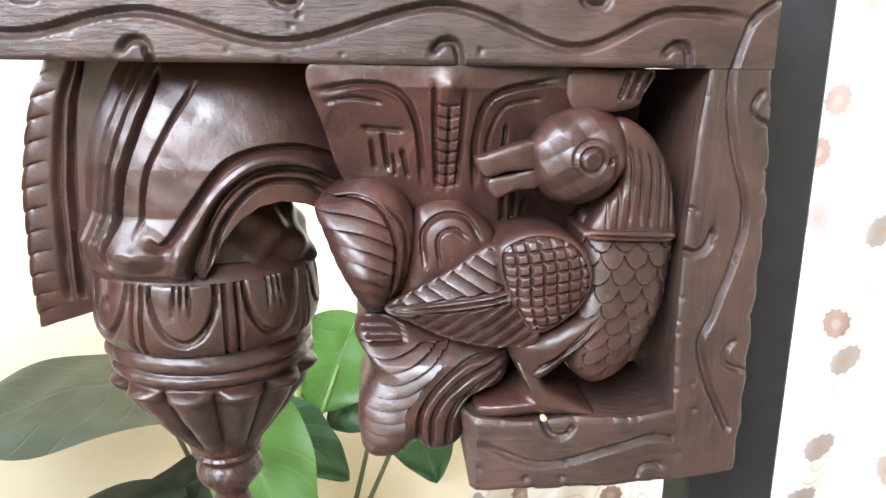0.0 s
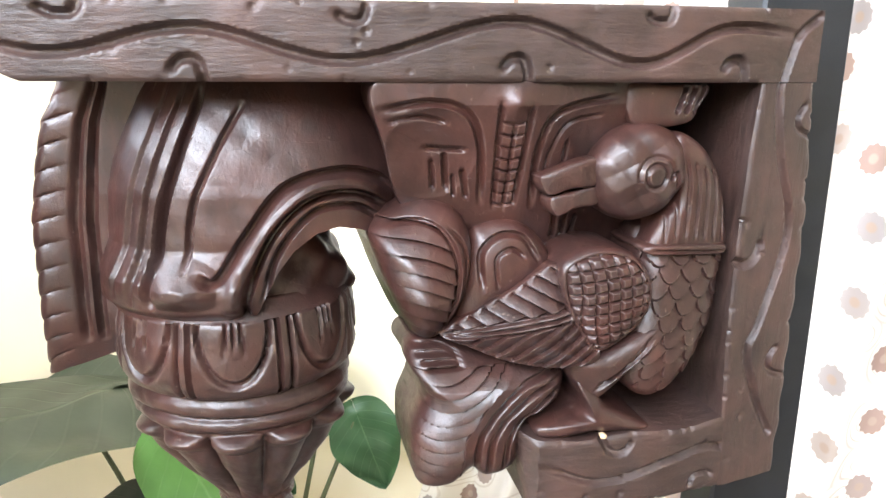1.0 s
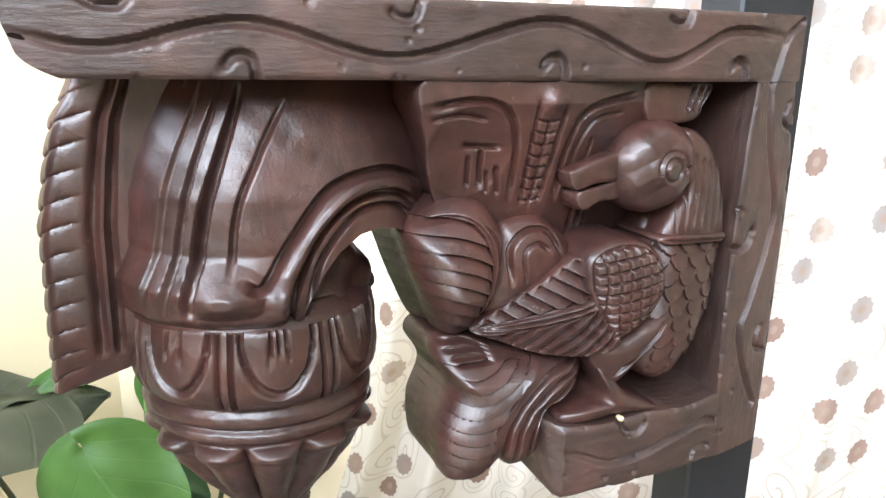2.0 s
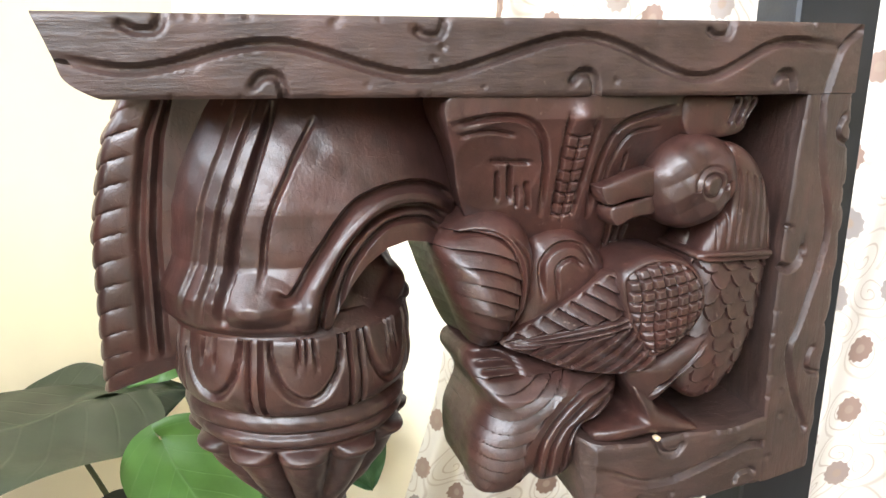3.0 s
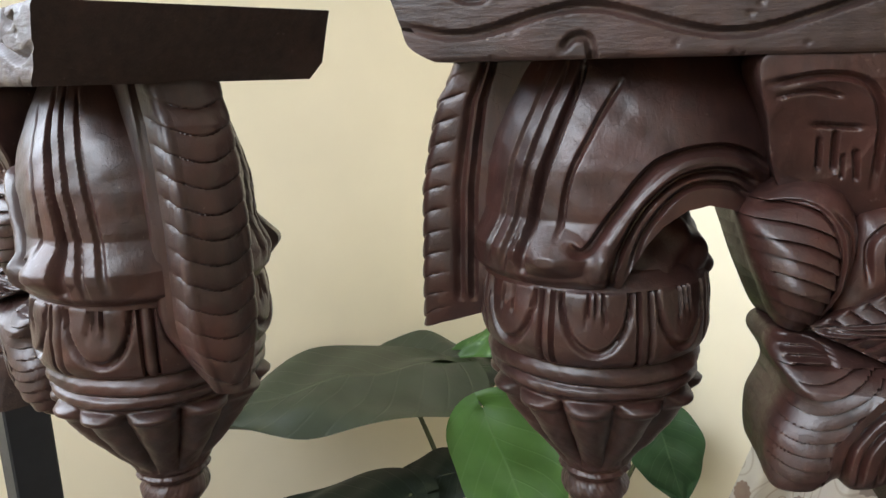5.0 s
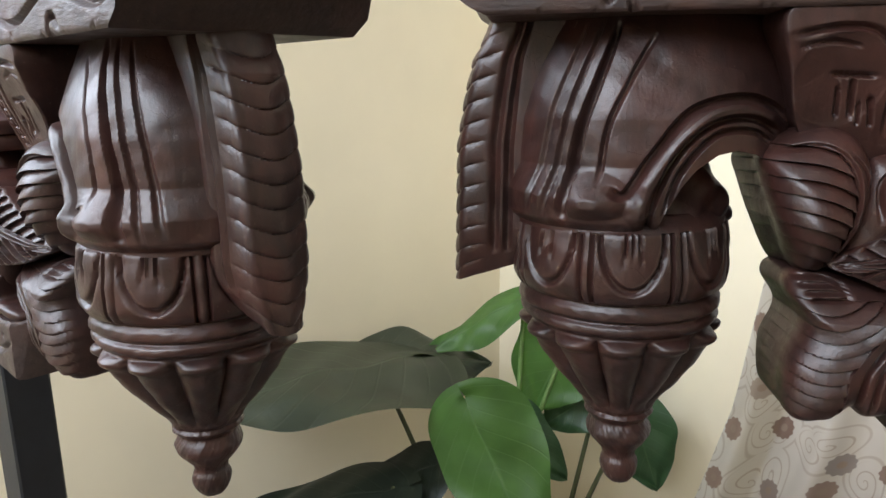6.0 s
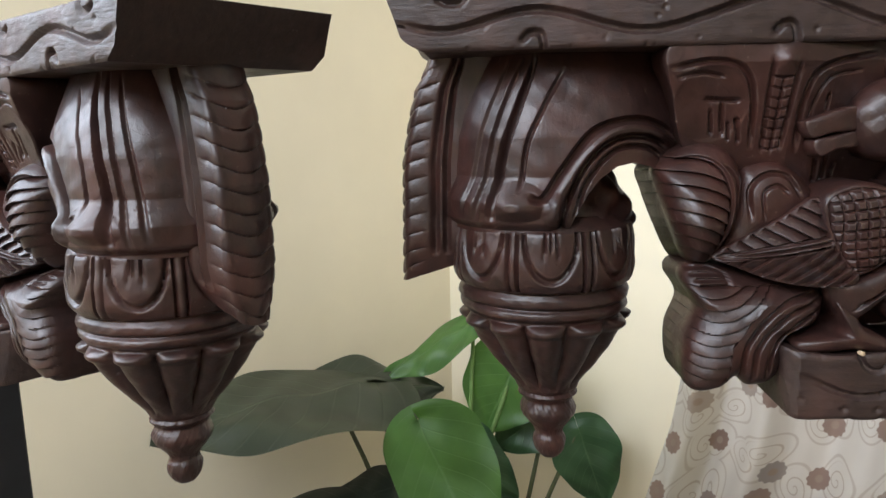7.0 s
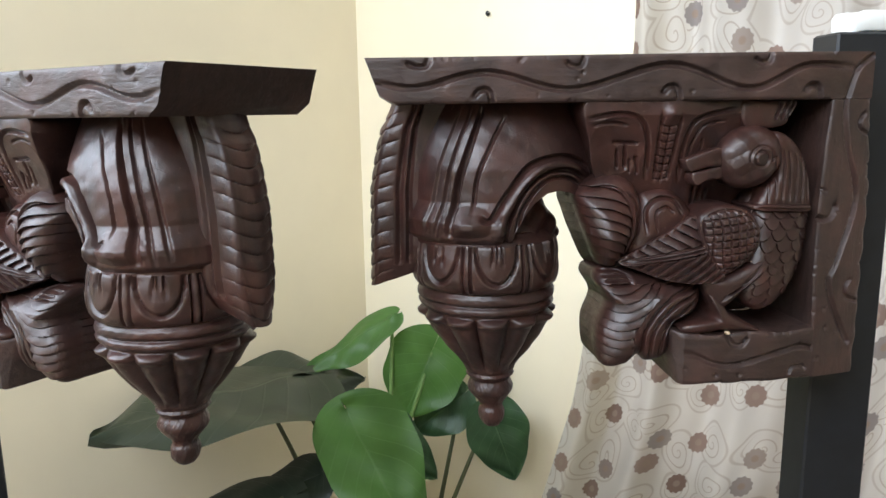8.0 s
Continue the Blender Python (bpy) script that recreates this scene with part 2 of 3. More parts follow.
def spline(pts, n, closed=False):
    """Catmull-Rom through pts, n places along it."""
    p = np.asarray(pts, float)
    m = len(p)
    t = np.linspace(0, m if closed else m - 1, n, endpoint=not closed)
    i = np.minimum(t.astype(int), m - 1 if closed else m - 2)
    f = (t - i)[:, None]
    if closed:
        a, b, c, d = (p[(i + s) % m] for s in (-1, 0, 1, 2))
    else:
        ext = np.vstack([2 * p[0] - p[1], p, 2 * p[-1] - p[-2]])
        a, b, c, d = (ext[i + s] for s in (0, 1, 2, 3))
    return 0.5 * (2 * b + (c - a) * f + (2 * a - 5 * b + 4 * c - d) * f ** 2 + (3 * b - a - 3 * c + d) * f ** 3)


def gouge(X, Z, pts, width, depth, taper=True):
    """How deep a chisel line through pts cuts at X, Z."""
    line = spline(pts, 8 * len(pts))
    best = np.full(X.shape, 1e9)
    along = np.zeros(X.shape)
    m = len(line) - 1
    for k in range(m):
        ax, az = line[k]
        dx, dz = line[k + 1] - line[k]
        f = np.clip(((X - ax) * dx + (Z - az) * dz) / (dx * dx + dz * dz + 1e-9), 0, 1)
        d = np.hypot(X - ax - f * dx, Z - az - f * dz)
        near = d < best
        best = np.where(near, d, best)
        along = np.where(near, (k + f) / m, along)
    near = np.clip(1 - best / width, 0, 1)
    cut = 1.5 * np.minimum(1.0, 1.7 * near) * (0.55 + 0.45 * near)
    if taper:
        cut = cut * np.clip(8 * np.minimum(along, 1 - along) + 0.15, 0, 1)
    return depth * cut


def saw(s):
    return s - np.floor(s)


def wobble(X, Z, size, amount, seed=0.0):
    """Smooth hand-made unevenness from a few sines."""
    return amount * (np.sin(X / size + 1.7 * seed) * np.cos(Z / size * 1.3 + seed) + 0.5 * np.sin((X + 1.6 * Z) / size * 1.9 + 2.3 * seed)) / 1.5


THICK = 104.0   # bracket thickness, mm; all carving is written in mm, front face at y = 0, rail's underside at z = 0


def relief(outline, centre, y_edge, bulge, y_back, cuts=None, n=150, m=44, power=2.0, fine=1.0, draft=1.0, shift=(0, 0)):
    """A carved raised shape with a smooth outline: domed by bulge towards the viewer, its sides going back to y_back."""
    n, m = max(24, int(n * fine)), max(8, int(m * fine))
    edge = spline(outline, n, True)
    c = np.asarray(centre, float)
    rho = np.linspace(0, 1, m + 1)[1:] ** 0.85
    P = c + rho[:, None, None] * (edge - c)[None]
    R = np.repeat(rho[:, None], n, 1)
    X, Z = P[..., 0], P[..., 1]
    X1, Z1, R1 = np.append(X.ravel(), c[0]), np.append(Z.ravel(), c[1]), np.append(R.ravel(), 0)
    Y = y_edge - bulge * (1 - R1 ** power) ** (1 / power) + wobble(X1, Z1, 5.0, 0.25, c[0])
    if cuts is not None:
        Y = Y + cuts(X1, Z1, R1)
    ring = np.column_stack([X1[:-1], Y[:-1], Z1[:-1]])
    back = np.column_stack([c[0] + shift[0] + draft * (edge[:, 0] - c[0]), np.full(n, y_back), c[1] + shift[1] + draft * (edge[:, 1] - c[1])])
    # the cuts run on over the sides, notching them
    rim, inward = ring[-n:], c - edge
    inward = inward / (np.linalg.norm(inward, axis=1)[:, None] + 1e-6)
    notch = np.zeros(n) if cuts is None else np.clip(cuts(edge[:, 0], edge[:, 1], np.ones(n)), 0, 3.2)
    sides = []
    for f in (0.12, 0.3, 0.5, 0.75):
        p = rim * (1 - f) + back * f
        p[:, [0, 2]] += inward * (0.8 * notch * (1 - f))[:, None]
        sides.append(p)
    verts = np.vstack([ring, *sides, back, [[X1[-1], Y[-1], Z1[-1]]]])
    m += len(sides)
    faces = []
    for i in range(m):
        a, b = i * n, (i + 1) * n
        faces += [(a + j, b + j, b + (j + 1) % n, a + (j + 1) % n) for j in range(n)]
    tip = (m + 1) * n
    faces += [(tip, j, (j + 1) % n) for j in range(n)]
    area = 0.5 * np.sum(edge[:, 0] * np.roll(edge[:, 1], -1) - np.roll(edge[:, 0], -1) * edge[:, 1])
    if area < 0:
        faces = [tuple(reversed(q)) for q in faces]
    return verts, faces


def placed(shape, side, back=False):
    """mm to metres; side -1 mirrors left to right, back mirrors front to back."""
    v, f = shape
    v = np.array(v, float)
    # the board is warped: its wall end bows back a little
    bow = np.clip((v[:, 0] - 60) / 70, 0, 1.1) ** 1.5
    v[:, 1] += 13.0 * bow
    v[:, 0] += 4.5 * bow
    if back:
        v[:, 1] = THICK - v[:, 1]
    v[:, 0] *= side
    if (side < 0) != back:
        f = [tuple(reversed(q)) for q in f]
    return v * 0.001, f


# ---- the carved bracket, piece by piece ----
RAIL_WAVE = [(-169, 12), (-148, 9), (-109, 17), (-60, 7), (-3, 20.5), (45, 6.5), (80, 19.5), (114, 18)]
POST_WAVE = [(122, 25), (113, 17), (107, -2), (110, -27), (119, -60), (110, -98), (105, -112), (111, -132), (122, -154)]
FOOT_WAVE = [(15, -153), (41, -163), (74, -156), (93, -154), (124, -167)]


def bar(xs_lo, xs_hi, along, axis, cuts, n, m, y_far=THICK):
    """A squared length of wood with softly worn arrises: along steps through it, xs_lo and xs_hi give its two edges."""
    rings = []
    w = np.linspace(0, 1, m)
    rng = random.Random(int(abs(along[-1])) + m)
    chips = [(rng.uniform(along[0], along[-1]), rng.choice((rng.uniform(0, 1), 0.02, 0.98)), rng.uniform(0.6, 1.6), rng.uniform(0.5, 1.4)) for _ in range(30)]
    for t in along:
        lo, hi = xs_lo(t), xs_hi(t)
        a = lo + (hi - lo) * w
        other = np.full(m, t)
        X, Z = (other, a) if axis == "x" else (a, other)
        gap = np.minimum(a - lo, hi - a)
        worn = 1.3 * np.exp(-gap / 0.8) * (0.0 if axis == "x" and t > 97 and lo > -1 else 1.0)
        front = worn + cuts(X, Z) + wobble(X, Z, 14.0, 0.2) + wobble(X, Z, 2.3, 0.06, 3)
        front = front + sum(dp * np.exp(-((t - ct) ** 2 + (a - lo - cw * (hi - lo)) ** 2) / r ** 2) for ct, cw, r, dp in chips if abs(t - ct) < 4)
        far = np.linspace(1, 0, 5)
        bX, bZ = (np.full(5, t), lo + (hi - lo) * far) if axis == "x" else (lo + (hi - lo) * far, np.full(5, t))
        rings.append(np.vstack([np.column_stack([X, front, Z]), np.column_stack([bX, np.full(5, y_far), bZ])]))
    return loft(rings)


def rail_shape(fine):
    def cuts(X, Z):
        d = gouge(X, Z, RAIL_WAVE, 2.3, 2.4) + gouge(X, Z, POST_WAVE[:3], 2.2, 1.8, False)
        for x, z in ((-146, 22), (-58, 21.5), (53, 23)):
            d = d + gouge(X, Z, [(x - 6, z + 1), (x - 2, z - 1.5), (x + 3, z - 1), (x + 5, z + 5)], 2.0, 1.8)
        for x, z in ((-110, 4), (0, 5), (86, 5)):
            d = d + gouge(X, Z, [(x - 7, z - 1), (x - 3, z + 3), (x + 2, z + 2), (x + 4, z - 7)], 2.2, 2.2)
        return d

    n, m = int(430 * fine), int(40 * max(fine, 0.6))
    verts, faces = bar(lambda t: 0.0, lambda t: 25.5 + 2.0 * (t + 177) / 300, np.linspace(-169, 124, n), "x", cuts, n, m)
    # the free end is sawn at a slant, its upper edge standing out
    z = np.clip(verts[:, 2] / 25.5, 0, 1)
    pull = np.clip((-140 - verts[:, 0]) / 29.0, 0, 1)
    verts[:, 0] -= pull * (1.0 + 8.0 * z ** 1.3 - 9.0 * np.clip(1 - z / 0.3, 0, 1) ** 2)
    return verts, faces


def post_shape(fine):
    inner = lambda z: float(np.interp(-z, (0, 27, 65, 107, 142, 172), (98.5, 96, 94.5, 94.5, 96.5, 97)))
    outer = lambda z: float(np.interp(-z, (0, 18, 60, 108, 150, 172), (124, 125, 128.3, 127.8, 128, 127))) + 0.5 * math.sin(z / 3.1)

    def cuts(X, Z):
        d = gouge(X, Z, POST_WAVE[1:], 2.2, 2.2, False)
        d = d + gouge(X, Z, [(94, -71), (99, -73), (104, -70), (106, -63)], 2.4, 2.4)
        d = d + gouge(X, Z, [(121, -8), (117.5, -14), (119, -19), (126, -22)], 1.8, 2.0)
        return d + gouge(X, Z, [(120, -112), (117, -118), (119, -124), (128, -128)], 1.8, 2.0)

    return bar(inner, outer, np.linspace(-0.3, -174.5, int(250 * fine)), "z", cuts, 0, int(46 * max(fine, 0.6)))


def foot_shape(fine):
    def cuts(X, Z):
        d = gouge(X, Z, FOOT_WAVE, 2.2, 1.9)
        d = d + gouge(X, Z, [(40, -142), (44, -149), (50, -150), (54, -145)], 1.8, 1.8)
        return d + gouge(X, Z, [(82, -172), (84, -167), (90, -166), (94, -169)], 1.6, 1.4)

    top = lambda x: -142.5 + 0.9 * math.sin(x / 7.0) + (2.5 if x < 14 else 0.0) * (14 - x) / 7
    bottom = lambda x: -174.5 + 0.3 * math.sin(x / 4.0)
    verts, faces = bar(bottom, top, np.linspace(11, 97.2, int(140 * fine)), "x", cuts, 0, int(44 * max(fine, 0.6)), 55.0)
    pull = np.clip((22 - verts[:, 0]) / 11.0, 0, 1)
    verts[:, 0] -= pull * 4.0 * np.clip((verts[:, 2] + 172) / 30, 0, 1)
    verts[:, 1] += 10.0 * np.clip((13 - verts[:, 0]) / 6.0, 0, 1) * (verts[:, 1] < 20)
    return verts, faces


def scales(X, Z, pitch):
    """Overlapping rounded scales, tips downwards; their lower rims stand out."""
    u, v = X / pitch, -Z / (pitch * 0.72)
    raised = np.zeros(X.shape)
    row0 = np.floor(v)
    done = np.zeros(X.shape, bool)
    for k in (-1, 0, 1):
        row = row0 + k
        off = np.where(np.mod(row, 2) > 0.5, 0.5, 0.0)
        cu = np.round(u - off) + off
        d = np.hypot((u - cu) / 0.54, np.maximum(v - row, 0) / 1.35)
        hit = ((d < 1) & ~done) if k < 1 else ~done
        raised = np.where(hit, np.clip((v - row + 1.0) / 2.35, 0, 1), raised)
        done |= hit
    return raised


def bird_shapes(fine):
    """The perching bird: every piece overlaps the next, one carving."""
    out = []
    hatch_c = (38, -83)

    def head_cuts(X, Z, R):
        ex, ez = 54.5, -34.5
        d = np.hypot(X - ex, Z - ez)
        y = 1.3 * np.exp(-((d - 4.6) / 0.8) ** 2) + 1.0 * np.exp(-((d - 7.4) / 0.8) ** 2) * (Z > ez - 2)
        y = y + gouge(X, Z, [(61, -36), (64, -34), (65, -41)], 1.2, 1.0)
        facet = np.abs(saw((X * 0.8 + Z * 0.6) / 13) - 0.5) + np.abs(saw((X * -0.5 + Z * 0.85) / 12) - 0.5)
        return y + 2.2 * facet

    out.append(relief([(32, -31), (40, -19), (53, -15), (66, -19), (72, -31), (68, -44), (58, -52), (46, -53), (36, -47)],
                      (53, -34), 12, 16, 76, head_cuts, 160, 54, 2.3, fine))
    out.append(relief([(11, -36), (14, -33.5), (34, -28), (36, -38), (24, -40), (15, -42)], (24, -36), 9, 3, 76,
                      lambda X, Z, R: 0.0 * X, 60, 14, 4, fine))
    out.append(relief([(16, -43.5), (25, -41), (35, -39), (36, -46), (27, -47.5), (19, -50.5)], (26, -44.5), 10, 3, 76,
                      None, 60, 14, 4, fine))
    out.append(relief([(46, -1), (62, -0.5), (80, -1), (77, -9), (71, -16), (49, -16)], (61, -8), 12, 4, 76,
                      lambda X, Z, R: sum(gouge(X, Z, [(x, -1), (x - 4, -12)], 1.3, 1.6) for x in (70, 74, 78)), 90, 26, 4, fine))

    def neck_cuts(X, Z, R):
        y = 0.0 * X
        for k in range(7):
            x0 = 64 + 4.0 * k
            y = y + gouge(X, Z, [(x0 - 2, -26 - 1.5 * k), (x0, -40), (x0 - 1 + k * 0.3, -63)], 1.0, 0.8)
        return y + 9.0 * np.clip((-66 - Z) / 2, 0, 1)

    out.append(relief([(66, -20), (78, -24), (87, -37), (91, -52), (91, -74), (57, -73), (61, -54), (68, -44)],
                      (77, -50), 11, 8, 76, neck_cuts, 170, 50, 3.2, fine))
    out.append(relief([(56, -62.5), (74, -63), (89.5, -64), (89.5, -67.5), (74, -67), (56, -66)], (74, -65.4), 3.5, 2.5, 76,
                      lambda X, Z, R: gouge(X, Z, [(57, -64.5), (91, -66.7)], 0.9, 0.8), 100, 14, 3, fine))

    def body_cuts(X, Z, R):
        bend = X - 76 - 0.0035 * (Z + 75) ** 2 * -1
        y = 2.4 - 3.4 * scales(bend + 0.004 * (Z + 70) ** 2, Z, 9.6)
        return np.where(Z < -67, y, 0.0) + 9.0 * np.clip((Z + 66) / 2, 0, 1)

    out.append(relief([(57, -57), (74, -56), (92, -58), (92, -88), (88, -105), (79, -122), (65, -131), (53, -124), (50, -108), (54, -86)],
                      (72, -95), 16, 14, 76, body_cuts, 240, 76, 2.8, fine))

    def hatch_cuts(X, Z, R):
        u = (X - hatch_c[0]) + 0.01 * (Z - hatch_c[1]) * np.abs(Z - hatch_c[1])
        v = (Z - hatch_c[1]) - 0.12 * (X - hatch_c[0])
        line = np.clip(1 - (0.5 - np.maximum(np.abs(saw(u / 5.1) - 0.5), np.abs(saw(v / 4.5) - 0.5))) / 0.22, 0, 1)
        return np.where(R < 0.88, 1.7 * line, 0.0) + 0.8 * np.exp(-((R - 0.88) / 0.03) ** 2)

    out.append(relief([(20.5, -68), (34, -62), (50, -65.5), (59, -79), (55, -94), (37, -106), (27, -95), (20.5, -80)],
                      hatch_c, 7, 11, 76, hatch_cuts, 190, 84, 2.6, fine))

    def wing_cuts(X, Z, R):
        vein = np.interp(X, (-24, 0, 21, 40), (-98, -93.8, -89, -86))
        away = Z - vein
        upper = saw((0.5 * X + 0.86 * Z + 0.004 * away ** 2) / 5.6)
        lower = saw((-0.62 * X + 0.8 * Z) / 4.6)
        y = np.where(away > 1.6, 3.4 * upper ** 1.5, np.where(away < -3.2, 2.8 * (1 - lower) ** 1.4, 0.0))
        for off in (1.4, -1.0, -3.2):
            y = y + gouge(X, Z, [(-24, -98 + off * 0.3), (0, -93.8 + off), (24, -88.3 + off)], 0.9, 1.3, False)
        return y * np.clip((1 - R) * 8, 0.2, 1) + 0.28 * np.clip(19 - X, 0, 60) + 0.14 * (Z + 94) - 2.0

    out.append(relief([(-25, -98), (-12, -88.5), (3, -79.5), (20, -69), (28, -84), (38, -107), (22, -110.5), (2, -108.5), (-14, -103)],
                      (10, -94), 7, 5, 76, wing_cuts, 260, 70, 3.0, fine))

    def thigh_cuts(X, Z, R):
        return sum(gouge(X, Z, [(64 - o, -98 - o * 0.7), (52 - o, -111 - o * 0.5), (38 - o * 0.4, -119 - o * 0.7)], 1.1, 1.2) for o in (0, 4))

    out.append(relief([(67, -95), (66, -104), (51, -117), (37, -128), (30, -122), (26, -110), (39, -106), (54, -99)],
                      (45, -112), 9, 9, 76, thigh_cuts, 140, 36, 2.3, fine))
    out.append(relief([(29, -117), (37, -122), (43, -130), (52, -135), (64, -142.5), (50, -142.8), (38, -141.5), (28, -142.8), (15, -142.5), (14, -138), (25, -135), (34, -132)],
                      (38, -135), 7, 7, 76, None, 130, 24, 2.0, fine))
    return out


def arch(x):
    """Underside of the arm, from the vase over the opening to the tail."""
    return np.interp(x, (-160, -101, -95, -91, -86, -80, -72, -64, -56, -49, -40), (-85, -85, -83.5, -76, -66.5, -59, -53.5, -52, -54, -57.5, -52))


VASE_X, MID = -104.0, THICK / 2


def arm_shape(fine):
    """The swelling arm under the rail: round the free end, then along the side."""
    R = 47.0
    ang = np.linspace(180, 90, int(150 * fine))
    side_x = np.linspace(VASE_X, -40, int(150 * fine))[1:]
    bx = np.concatenate([VASE_X + R * np.cos(np.radians(ang)), side_x])
    by = np.concatenate([MID - R * np.sin(np.radians(ang)), MID - R + 24.0 * ((side_x - VASE_X) / 62) ** 3.2])
    nx, ny = np.concatenate([np.cos(np.radians(ang)), 0 * side_x]), np.concatenate([-np.sin(np.radians(ang)), 0 * side_x - 1])
    m = int(190 * fine)
    w = np.linspace(0, 1, m)[:, None]
    zb = arch(bx)[None]
    Z = 1.0 + w * (zb - 1.0)
    X = np.repeat(bx[None], m, 0)
    # swelling: set back under the rail, fullest two thirds down, lobes at the lower lip
    out = -15.0 * np.clip((Z + 40) / 40, 0, 1) ** 1.4 - 1.5 * np.clip((Z + 55) / 20, 0, 1)
    front = np.clip((X + 152) / 20, 0, 1)
    def boss(x, half, z, up, down):
        dz = np.where(Z > z, (Z - z) / up, (Z - z) / down)
        return np.clip(1.25 - np.sqrt(((X - x) / half) ** 2 + dz ** 2), 0, 1)

    out = out + 5.5 * boss(-119, 12.0, -72, 10.0, 5.5) * front + 1.6 * boss(-139, 7.0, -72, 10.0, 7.0) + 4.5 * boss(-101, 5.0, -76, 9.0, 4.0)
    out = out + 4.5 * np.clip((-58 - Z) / 12, 0, 1) * np.clip((-92 - X) / 12, 0, 1)
    out = out - 4.0 * np.clip((-79.0 - Z) / 4, 0, 1) ** 1.5 * np.clip((-90 - X) / 8, 0, 1)
    cut = 0.0 * X
    for pts, wd, dp in (([(-96, -8), (-106, -25), (-114, -42), (-117, -64)], 1.5, 2.0),
                        ([(-112, -2), (-120, -26), (-126, -50), (-129, -80)], 2.6, 4.0),
                        ([(-121, -1), (-128, -26), (-132, -48), (-136, -80)], 1.5, 1.8),
                        ([(-130, -2), (-136, -32), (-139, -56), (-141, -76)], 1.3, 1.4),
                        ([(-40, -42), (-50, -35), (-64, -32), (-83, -37), (-97, -54), (-107, -68), (-113, -66)], 2.2, 3.0),
                        ([(-44, -47), (-58, -40), (-75, -42), (-88, -54), (-97, -74), (-98, -84)], 1.9, 3.0),
                        ([(-48, -51), (-58, -45), (-73, -46), (-86, -60), (-92, -78)], 1.6, 2.2)):
        cut = cut + gouge(X, Z, pts, wd, dp)
    ridge = gouge(X, Z, [(-42, -45), (-56, -37.5), (-72, -37), (-86, -47), (-97, -63), (-104, -76)], 4.0, 2.2)
    disp = out - cut + ridge + wobble(X, Z, 6.0, 0.3)
    P = np.stack([X + nx[None] * disp, by[None] + ny[None] * disp, Z], -1)
    k = len(bx)
    lip = P[-1].copy()
    inner = [lip + (np.column_stack([np.zeros(k), (MID - lip[:, 1]) * f, np.full(k, 1.6 * f)])) for f in (0.08, 0.5, 1.0)]
    rings = [P[i] for i in range(m)] + inner
    v, f = loft(rings, False, False)
    return v, f


def vase_shape(fine):
    prof = [(40, -78), (45.5, -83.5), (47, -88), (48.5, -100), (48.3, -108), (46, -113), (43.2, -115), (44.8, -118), (45, -121), (43, -123), (44.4, -125),
            (44.2, -127.5), (41.5, -130), (42.5, -133), (41.5, -137), (36, -147), (27, -160), (18.5, -171), (16.5, -175), (15.2, -177), (16.2, -179), (14.5, -181),
            (13.2, -183), (14.6, -186), (15.4, -189), (14.6, -192), (11.5, -196), (8.4, -200), (7.6, -203), (8.8, -206), (8.9, -210), (7.6, -214), (4.5, -217.5), (0.1, -219)]
    p = spline(prof, int(330 * fine))
    n = int(340 * fine)
    phi = np.linspace(0, 2 * math.pi, n, endpoint=False)
    Rr, Z = np.repeat(p[:, :1], n, 1), np.repeat(p[:, 1:], n, 1)
    F = np.repeat(phi[None], len(p), 0)
    per = 2 * math.pi / 8
    a = (saw((F + math.pi / 2 - 0.02) / per + 0.5) - 0.5) * per * 47.5
    band = (Z < -84) & (Z > -113.5)
    e = np.sqrt((a / 13.0) ** 2 + ((Z + 85) / 22.5) ** 2)
    cut = np.where(band, 2.4 * np.clip(1.6 - 1.6 * np.abs(e - 1) / 0.10, 0, 1), 0)
    for off in (-3, 0, 3):
        cut += np.where(band, 1.8 * np.clip(1.4 - 1.4 * np.abs(a - off * 0.9 - off * (Z + 86) * -0.02) / 0.9, 0, 1) * np.clip((Z + 95 + abs(off)) / 6, 0, 1), 0)
    for off in (16.2, -16.2):
        cut += np.where(band, 2.2 * np.clip(1.5 - 1.5 * np.abs(a - off) / 1.1, 0, 1), 0)
    cut -= np.where(band, 0.8 * np.clip(1 - e, 0, 1), 0)
    flute = np.abs(np.cos(6 * F + 0.3))
    low = np.clip((-130.5 - Z) / 3.0, 0, 1) * np.clip((Z + 174) / 16, 0, 1)
    cut += low * (6.2 * (1 - flute ** 0.6) - 1.2)
    cut -= 2.6 * np.clip(1.3 - np.abs(Z + 134.5) / 2.6, 0, 1) ** 0.7 * flute ** 0.5
    cut += wobble(F * 30, Z, 6.0, 0.45) + wobble(F * 47, Z, 2.4, 0.18, 2) * (Z < -110) + 0.9 * np.sin(3 * F + 1) * np.exp(-((Z + 122) / 6) ** 2)
    Rr = np.maximum(Rr - cut * np.clip(Rr / 12, 0, 1), 0.02)
    lean = 4.5 * np.clip((-Z - 105) / 110, 0, 1)
    rings = [np.column_stack([VASE_X + lean[i] + Rr[i] * np.cos(F[i]), MID + 1.05 * Rr[i] * np.sin(F[i]), Z[i]]) for i in range(len(p))]
    v, f = loft(rings[::-1])
    return v, f


